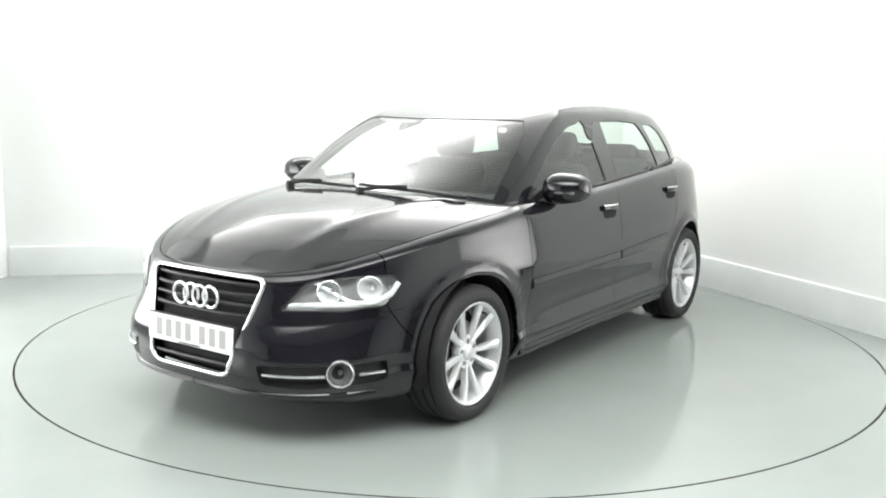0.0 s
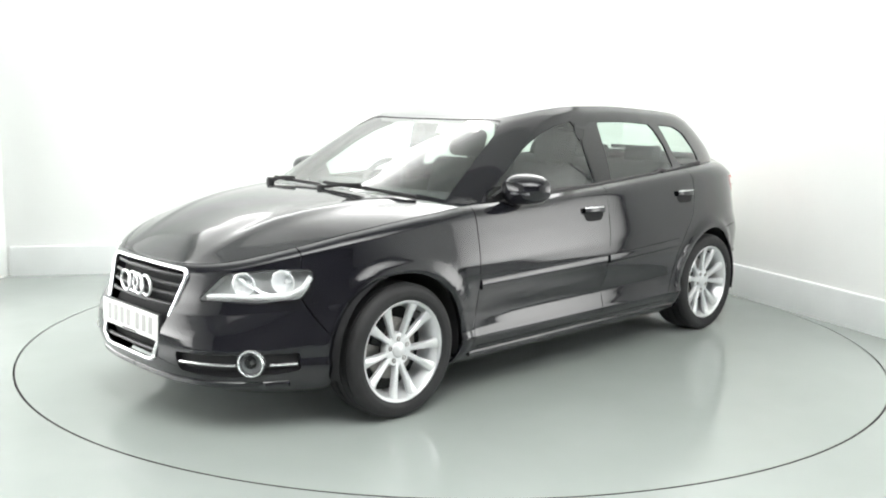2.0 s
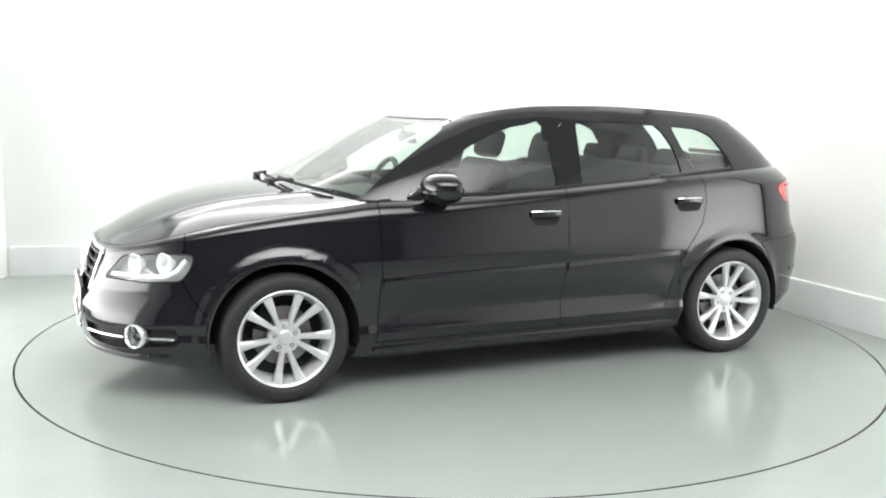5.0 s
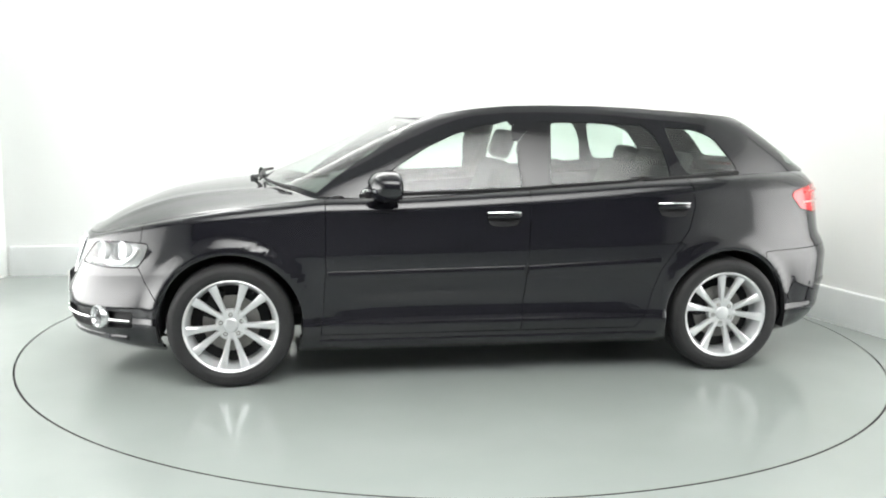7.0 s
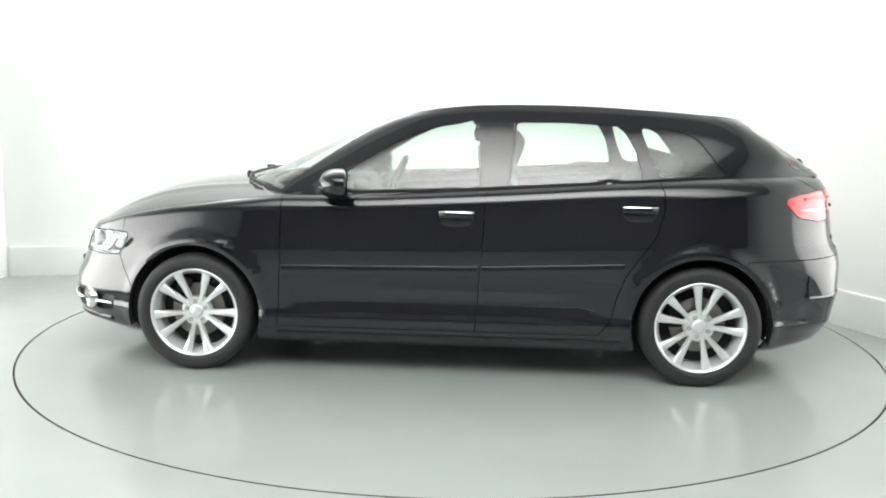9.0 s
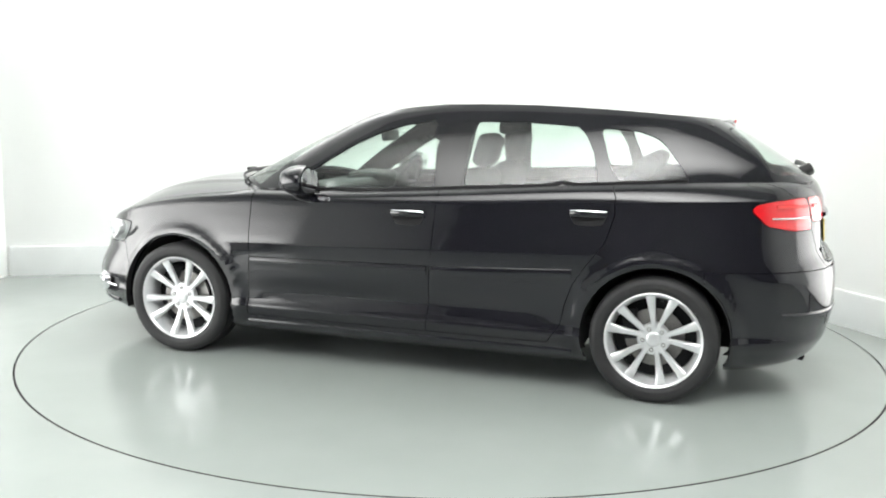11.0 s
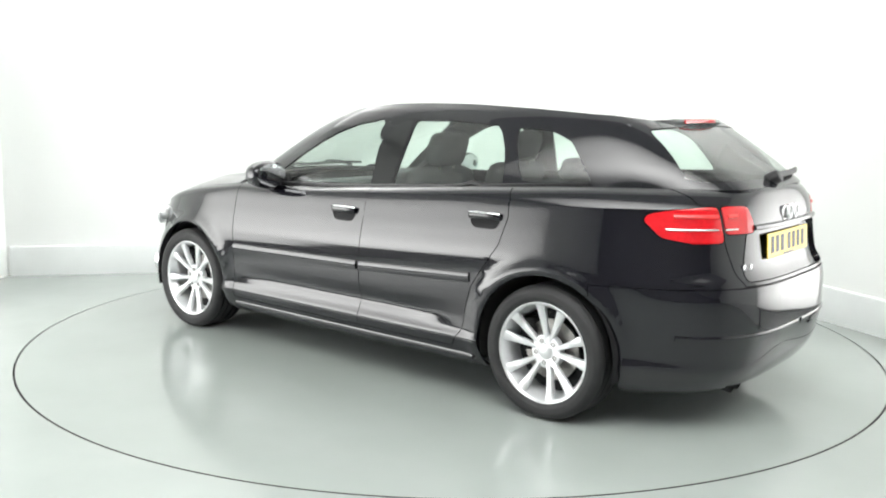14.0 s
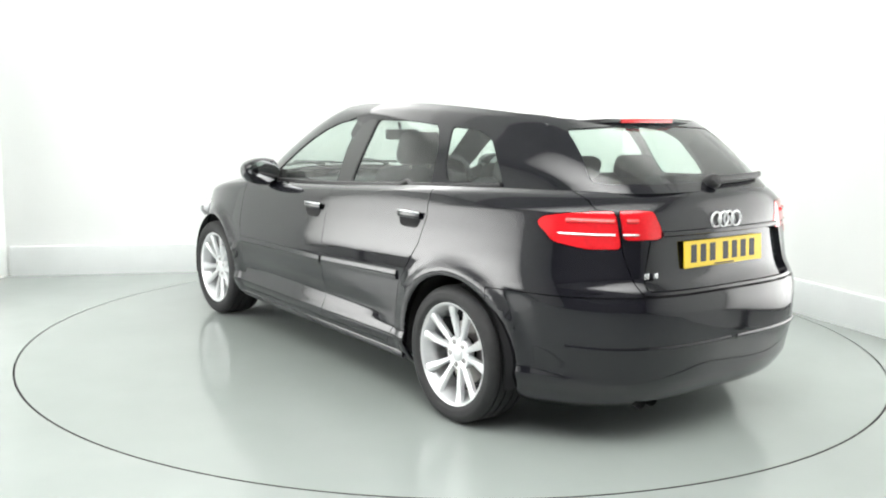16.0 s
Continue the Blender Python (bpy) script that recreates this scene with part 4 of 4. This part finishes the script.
# flank: strips, handles, mirrors, waist trim
for sd in (1, -1):
    for key, x0, x1, z0, z1 in (("f", 0.825, -0.165, 0.562, 0.580), ("r", -0.190, -0.895, 0.580, 0.612)):
        bm = bmesh.new()
        n = 16
        pts = [at_side(x0 + (x1 - x0) * k / n, z0 + (z1 - z0) * k / n) for k in range(n + 1)]
        strip(bm, pts, (0, 1, 0), 0.046, 0.010)
        part("rubbing_strip", flip(bm, sd), PAINT, doors[key, sd], "black protective door strip")
    for key, x, z in (("f", -0.058, 0.857), ("r", -0.962, 0.902)):
        hx = 0.086
        bm = bmesh.new()
        # flat dark patch painting the shade of the scoop behind the grip
        rows = []
        for k in range(13):
            a = -1 + 2 * k / 12
            hw = 0.034 * math.sqrt(max(0, 1 - abs(a) ** 4)) + 0.002
            rows.append([bm.verts.new(at_side(x + a * 0.082, z - 0.022 + dz * hw, 0.0015)) for dz in (-1, -0.4, 0.4, 1)])
        for a, b in zip(rows, rows[1:]):
            for j in range(3):
                bm.faces.new((a[j], a[j + 1], b[j + 1], b[j]))
        handle = part("door_handle", flip(bm, sd), LINER, doors[key, sd], "black door handle with a chrome edge")
        bm = bmesh.new()
        pts = [at_side(x + t * hx, z - 0.002, 0.026 - 0.018 * abs(t) ** 3) for t in np.linspace(-1, 1, 13)]
        strip(bm, pts, (0, 1, 0), 0.030, 0.008)
        part("grip", flip(bm, sd), PAINT, handle)
        bm = bmesh.new()
        pts = [at_side(x + t * hx, z + 0.010, 0.033 - 0.020 * abs(t) ** 3) for t in np.linspace(-0.98, 0.98, 13)]
        tube(bm, pts, 0.0045, 8)
        part("chrome_edge", flip(bm, sd), CHROME, handle, "chrome edge strip")
    # door mirror
    bm = bmesh.new()
    bmesh.ops.create_uvsphere(bm, u_segments=28, v_segments=16, radius=1.0)
    for w in bm.verts:
        x, y, z = w.co
        q = 0.80
        x, y, z = (math.copysign(abs(t) ** q, t) for t in (x, y, z))
        x = x if x > 0 else x * 0.35
        w.co = (0.512 + x * 0.115 + y * -0.016, 0.890 + y * 0.118, 1.000 + z * (0.078 - 0.012 * y) + y * 0.004)
    mirror = cp("door_mirror", flip(bm, sd), PAINT, "glossy black door mirror")
    bm = bmesh.new()
    tube(bm, [(0.57, 0.765, 0.925), (0.56, 0.80, 0.932), (0.54, 0.85, 0.945)], 0.026, 10, flat=0.7)
    part("stalk", flip(bm, sd), BLACK_PLASTIC, mirror)
    bm = bmesh.new()
    box(bm, (0.555, 0.752, 0.955), (0.15, 0.03, 0.07), 0.008, Matrix.Rotation(radians(20), 4, "Y"))
    part("base", flip(bm, sd), BLACK_PLASTIC, mirror)
    bm = bmesh.new()
    lathe(bm, [(0.0, 0.0005), (0.0, 0.96), (-0.12, 1.0)], 28, Matrix.Translation((0.468, 0.890, 1.0)) @ Matrix.Diagonal((0.004, 0.100, 0.064, 1)) @ Matrix.Rotation(radians(90), 4, "Z"))
    part("mirror_glass", flip(bm, sd), MIRROR, mirror, "silvered mirror glass")
    bm = bmesh.new()
    tube(bm, [(0.617, 0.83, 0.985), (0.622, 0.89, 0.985), (0.597, 0.965, 0.985)], 0.008, 6)
    part("indicator", flip(bm, sd), LAMP_GREY, mirror, "slim indicator lens")
    # waist trim under the side windows
    bm = bmesh.new()
    pts = []
    for x in np.linspace(0.66, -1.40, 40):
        u, v = sk.uv((x, 0), [0], 0.15, 0.85)
        zz = np.interp(x, [-1.42, -0.98, -0.32, -0.17, 0.66], [1.064, 1.036, 0.993, 0.982, 0.945])
        u, v = sk.uv((x, zz), XZ, 0.15, 0.85)
        pts.append(Vector(upper(u, v)))
    strip(bm, pts, (0, 1, 0), 0.018, 0.012)
    cp("waist_trim", flip(bm, sd), BLACK_PLASTIC, "black rubber waist seal below the windows")
    # ledge between the shoulder and the windows
    bm = bmesh.new()
    uu = np.linspace(0.05, 0.97, 700)
    lo, up = lower(uu, np.ones_like(uu)), upper(uu, np.zeros_like(uu))
    rows = []
    for x in np.linspace(0.93, -1.84, 70):
        a, b = lo[np.argmin(np.abs(lo[:, 0] - x))], up[np.argmin(np.abs(up[:, 0] - x))]
        yb = min(b[1], a[1] - 0.004)
        rows.append([bm.verts.new((x, a[1] - 0.001, a[2] - 0.003)), bm.verts.new((x, (a[1] + yb) / 2, (a[2] + b[2]) / 2 + 0.001)), bm.verts.new((x, yb - 0.004, b[2] + 0.004))])
    for a, b in zip(rows, rows[1:]):
        for j in range(2):
            bm.faces.new((a[j], a[j + 1], b[j + 1], b[j]))
    cp("belt_ledge", flip(bm, sd), PAINT, "black ledge below the side windows")
    # sill blade
    bm = bmesh.new()
    pts = [at_side(x, 0.225) for x in np.linspace(0.86, -0.90, 20)]
    strip(bm, pts, (0, 1, 0), 0.030, 0.008)
    cp("sill_trim", flip(bm, sd), PAINT, "black side sill trim")

# chin lip under the nose
for sd in (1, -1):
    bm = bmesh.new()
    pts = [Vector(lower(*skin.uv((y, 0.238), YZ, 0, 0.3))) for y in np.linspace(0.0, 0.70, 26)]
    strip(bm, pts, (0.8, 0.35, 0.0), 0.026, 0.014)
    cp("chin_lip", flip(bm, sd), PAINT, "black front chin lip")

# screen base panel and wipers
bm = bmesh.new()
rows = []
for k in range(-16, 17):
    y = 0.74 * k / 16
    e = 1.125 - 0.30 * (abs(y) / 0.74) ** 2.3
    rows.append([bm.verts.new((e + dx, y, zz - 0.045 * (abs(y) / 0.74) ** 2)) for dx, zz in ((-0.09, 0.985), (0.0, 0.966), (0.05, 0.956))])
for a, b in zip(rows, rows[1:]):
    for j in range(2):
        bm.faces.new((a[j], a[j + 1], b[j + 1], b[j]))
cp("cowl", bm, BLACK_PLASTIC, "black plastic panel at the foot of the windscreen")


def screen_at(y, k, out):
    """A place on the windscreen at y, k of the way up."""
    a = np.linspace(0, 0.3, 400)
    P = upper(a, np.full_like(a, k))
    i = int(np.argmin(np.abs(P[:, 1] - abs(y))))
    p = P[i].copy()
    p[1] = y
    return Vector(p) + Vector((0.55, 0, 0.8)) * out


for y0, y1, k0, k1 in ((0.60, 0.06, 0.030, 0.070), (0.06, -0.44, 0.03, 0.065)):
    bm = bmesh.new()
    pts = [screen_at(y0 + (y1 - y0) * t, k0 + (k1 - k0) * t, 0.020) for t in np.linspace(0, 1, 14)]
    tube(bm, pts, 0.0065, 6, flat=1.4)
    wp = cp("wiper", bm, BLACK_PLASTIC, "black windscreen wiper")
    bm = bmesh.new()
    mid = pts[6] + Vector((0.01, 0, 0.014))
    base = Vector((screen_at(y1 + 0.05, 0.0, 0.0).x + 0.02, y1 + 0.05, 0.985))
    tube(bm, [base, (base + mid) / 2 + Vector((0, 0, 0.008)), mid], 0.010, 6)
    part("arm", bm, BLACK_PLASTIC, wp)
    bm = bmesh.new()
    lathe(bm, [(-0.03, 0.022), (0.008, 0.021), (0.014, 0.014), (0.015, 0.0005)], 16, Matrix.Translation(base) @ Matrix.Rotation(radians(90), 4, "X"))
    part("pivot", bm, BLACK_PLASTIC, wp)

bm = bmesh.new()
lathe(bm, [(0.0, 0.022), (0.0015, 0.021), (0.0015, 0.0005)], 20, Matrix.Translation(screen_at(0.47, 0.85, 0.001)) @ Matrix.Rotation(radians(-65), 4, "Z") @ Matrix.Rotation(radians(55), 4, "X"))
cp("screen_sticker", bm, PLATE_WHITE, "small round white sticker on the windscreen")

# tail: spoiler, brake light, rear wiper, emblem, plate, badge, exhaust
bm = bmesh.new()
rows = []
edge_u = np.linspace(0.7, 1, 600)
edge_p = upper(edge_u, np.ones_like(edge_u))
for k in range(-20, 21):
    y = 0.515 * k / 20
    s = abs(y) / 0.515
    i = int(np.argmin(np.abs(edge_p[:, 1] - abs(y))))
    ex, ez = edge_p[i, 0], edge_p[i, 2]
    zr = ez + 0.001 + 0.011 * (1 - s ** 2)
    xe = -1.600 + 0.105 * s ** 2.4
    zt = 1.347 - 0.022 * s ** 2.5
    rows.append([bm.verts.new(p) for p in ((ex + 0.10, y, zr - 0.004), (ex + 0.03, y, zr + 0.003), ((ex + xe) / 2, y, zt + 0.006), (xe + 0.010, y, zt), (xe, y, zt - 0.008), (xe + 0.008, y, zt - 0.020), (ex - 0.005, y, ez - 0.032), (ex + 0.05, y, ez - 0.02))])
for a, b in zip(rows, rows[1:]):
    for j in range(7):
        bm.faces.new((a[j], a[j + 1], b[j + 1], b[j]))
bm.faces.new(rows[0])
bm.faces.new(rows[-1][::-1])
spoiler = cp("roof_spoiler", bm, PAINT, "glossy black roof spoiler")
bm = bmesh.new()
strip(bm, [Vector((-1.600 + 0.105 * (abs(y) / 0.515) ** 2.4, y, 1.342 - 0.022 * (abs(y) / 0.515) ** 2.5)) for y in np.linspace(-0.17, 0.17, 11)], (-1, 0, 0), 0.017, 0.003)
part("brake_light", bm, RED_LENS, spoiler, "slim red high brake light")


def back_at(y, z, out):
    u, v = sk.uv((abs(y), z), YZ, 0.8, 1)
    p = upper(u, v)
    return Vector((p[0], y, p[2])) + Vector((-0.8, 0, 0.5)) * out


bm = bmesh.new()
tube(bm, [back_at(-0.02 - 0.36 * t, 1.094 + 0.008 * t, 0.026) for t in np.linspace(0, 1, 8)], 0.011, 8, flat=1.3)
rw = cp("rear_wiper", bm, BLACK_PLASTIC, "black rear wiper")
bm = bmesh.new()
c = back_at(0, 1.088, 0.012)
lathe(bm, [(-0.03, 0.034), (0.020, 0.032), (0.030, 0.024), (0.032, 0.0005)], 20, Matrix.Translation(c) @ Matrix.Rotation(radians(90), 4, "Z") @ Matrix.Rotation(radians(28), 4, "X"))
part("pivot", bm, BLACK_PLASTIC, rw)
bm = bmesh.new()
c = tail_at(0, 0.946, 0.006)
emblem(bm, c, 0.031, 0.0050, 0.0415, -1)
part("emblem", bm, EMBLEM, tailgate, "chrome badge of four linked rings")
c = tail_at(0, 0.815, -0.012)
number_plate("number_plate", PLATE_YELLOW, "yellow rear number plate with dark bars", c, 4, -1, tailgate, PLATE_INK)
for y, w in ((0.455, 0.030), (0.415, 0.022)):
    bm = bmesh.new()
    q = tail_at(y, 0.742, 0.000)
    box(bm, q, (0.005, w, 0.024), 0.002)
    part("badge_bar", bm, SATIN, tailgate, "small chrome badge")
bm = bmesh.new()
strip(bm, [tail_at(y, 0.905, 0.000) for y in np.linspace(-0.38, 0.38, 15)], (-1, 0, 0), 0.022, 0.016)
part("handle_strip", bm, PAINT, tailgate)
for sd in (1, -1):
    bm = bmesh.new()
    pts = [Vector(lower(*skin.uv((abs(y), 0.455), YZ, 0.75, 1))) for y in np.linspace(0.72, 0.02, 18)]
    strip(bm, pts, (-0.8, 0.3, 0.2), 0.022, 0.006)
    part("bumper_rib", flip(bm, sd), PAINT, rear_bumper)
bm = bmesh.new()
for y in (0.40, 0.33):
    lathe(bm, [(-0.16, 0.030), (0.10, 0.030), (0.105, 0.027), (0.10, 0.025), (-0.10, 0.024), (-0.10, 0.0005)], 20, Matrix.Translation((-1.885, y, 0.225)) @ Matrix.Rotation(radians(90), 4, "Z") @ Matrix.Rotation(radians(-12), 4, "X"))
cp("exhaust", bm, LINER, "dark twin exhaust tips")


# ---- interior ----
def cushion(bm, c, s, r, rot=None):
    box(bm, c, s, r, rot, 3)


def seat(y):
    tilt = Matrix.Rotation(radians(-18), 4, "Y")
    bm = bmesh.new()
    cushion(bm, (0.10, y, 0.50), (0.50, 0.48, 0.16), 0.05, Matrix.Rotation(radians(-6), 4, "Y"))
    st = cp("front_seat", bm, FABRIC, "dark fabric front seat")
    bm = bmesh.new()
    cushion(bm, (-0.225, y, 0.80), (0.14, 0.48, 0.56), 0.06, tilt)
    part("backrest", bm, FABRIC, st)
    bm = bmesh.new()
    cushion(bm, (-0.335, y, 1.165), (0.10, 0.27, 0.18), 0.045, tilt)
    part("headrest", bm, FABRIC, st)
    for dy in (-0.06, 0.06):
        bm = bmesh.new()
        tube(bm, [(-0.325, y + dy, 1.04), (-0.345, y + dy, 1.12)], 0.007, 6)
        part("headrest_post", bm, STEEL, st)


for y in (0.36, -0.36):
    seat(y)
bm = bmesh.new()
cushion(bm, (-0.72, 0, 0.53), (0.50, 1.25, 0.16), 0.05)
rs = cp("rear_seat", bm, FABRIC, "dark fabric rear bench")
bm = bmesh.new()
cushion(bm, (-1.06, 0, 0.82), (0.13, 1.25, 0.52), 0.05, Matrix.Rotation(radians(-22), 4, "Y"))
part("backrest", bm, FABRIC, rs)
for y in (0.40, 0.0, -0.40):
    bm = bmesh.new()
    cushion(bm, (-1.175, y, 1.105), (0.09, 0.25, 0.11), 0.035, Matrix.Rotation(radians(-20), 4, "Y"))
    part("headrest", bm, FABRIC, rs)
bm = bmesh.new()
cushion(bm, (-1.52, 0, 0.965), (0.60, 1.06, 0.02), 0.006)
cp("parcel_shelf", bm, DASH, "dark parcel shelf")
bm = bmesh.new()
cushion(bm, (0.74, 0, 0.83), (0.46, 1.38, 0.20), 0.06, Matrix.Rotation(radians(6), 4, "Y"))
cushion(bm, (0.63, -0.36, 0.935), (0.22, 0.36, 0.08), 0.035)
cp("dashboard", bm, DASH, "dark moulded dashboard")
bm = bmesh.new()
m = Matrix.Translation((0.40, -0.36, 0.90)) @ Matrix.Rotation(radians(-24), 4, "Y")
pts = [m @ Vector((0, 0.185 * math.cos(2 * math.pi * k / 32), 0.185 * math.sin(2 * math.pi * k / 32))) for k in range(32)]
tube(bm, pts, 0.016, 8, closed=True)
sw = cp("steering_wheel", bm, DASH, "dark steering wheel on the far side")
bm = bmesh.new()
box(bm, m @ Vector((0.03, 0, 0)), (0.05, 0.15, 0.12), 0.03)
for a in (0, 180, 270):
    d = Vector((0, math.cos(radians(a)), math.sin(radians(a))))
    tube(bm, [m @ (d * 0.05 + Vector((0.02, 0, 0))), m @ (d * 0.18)], 0.013, 6)
part("hub", bm, DASH, sw)
bm = bmesh.new()
box(bm, (0.37, 0.0, 1.215), (0.03, 0.24, 0.065), 0.014)
tube(bm, [(0.38, 0, 1.225), (0.405, 0, 1.285)], 0.010, 6)
cp("rear_view_mirror", bm, BLACK_PLASTIC, "black interior rear-view mirror")
bm = bmesh.new()
box(bm, (-0.3, 0, 0.36), (2.6, 1.4, 0.04), 0.01)
cp("cabin_floor", bm, LINER, "dark cabin floor")


def motions():
    """The turntable and the car on it turn together."""
    rows = [(0.0, 236.01), (0.5, 234.33), (1.0, 231.69), (1.5, 228.45), (2.0, 224.92), (3.0, 217.98), (4.0, 211.19), (5.0, 204.39), (6.0, 197.68), (7.0, 190.97),
            (8.0, 184.12), (9.0, 177.01), (10.0, 169.93), (11.0, 162.87), (12.0, 155.83), (13.0, 148.75), (14.0, 141.60), (15.0, 134.48), (16.0, 127.39)]
    walk(car, [(t, pose(0, 0, 0, 0, 0, a)) for t, a in rows])
    walk(turntable, [(t, pose(0, 0, 0, 0, 0, a)) for t, a in rows])


motions()
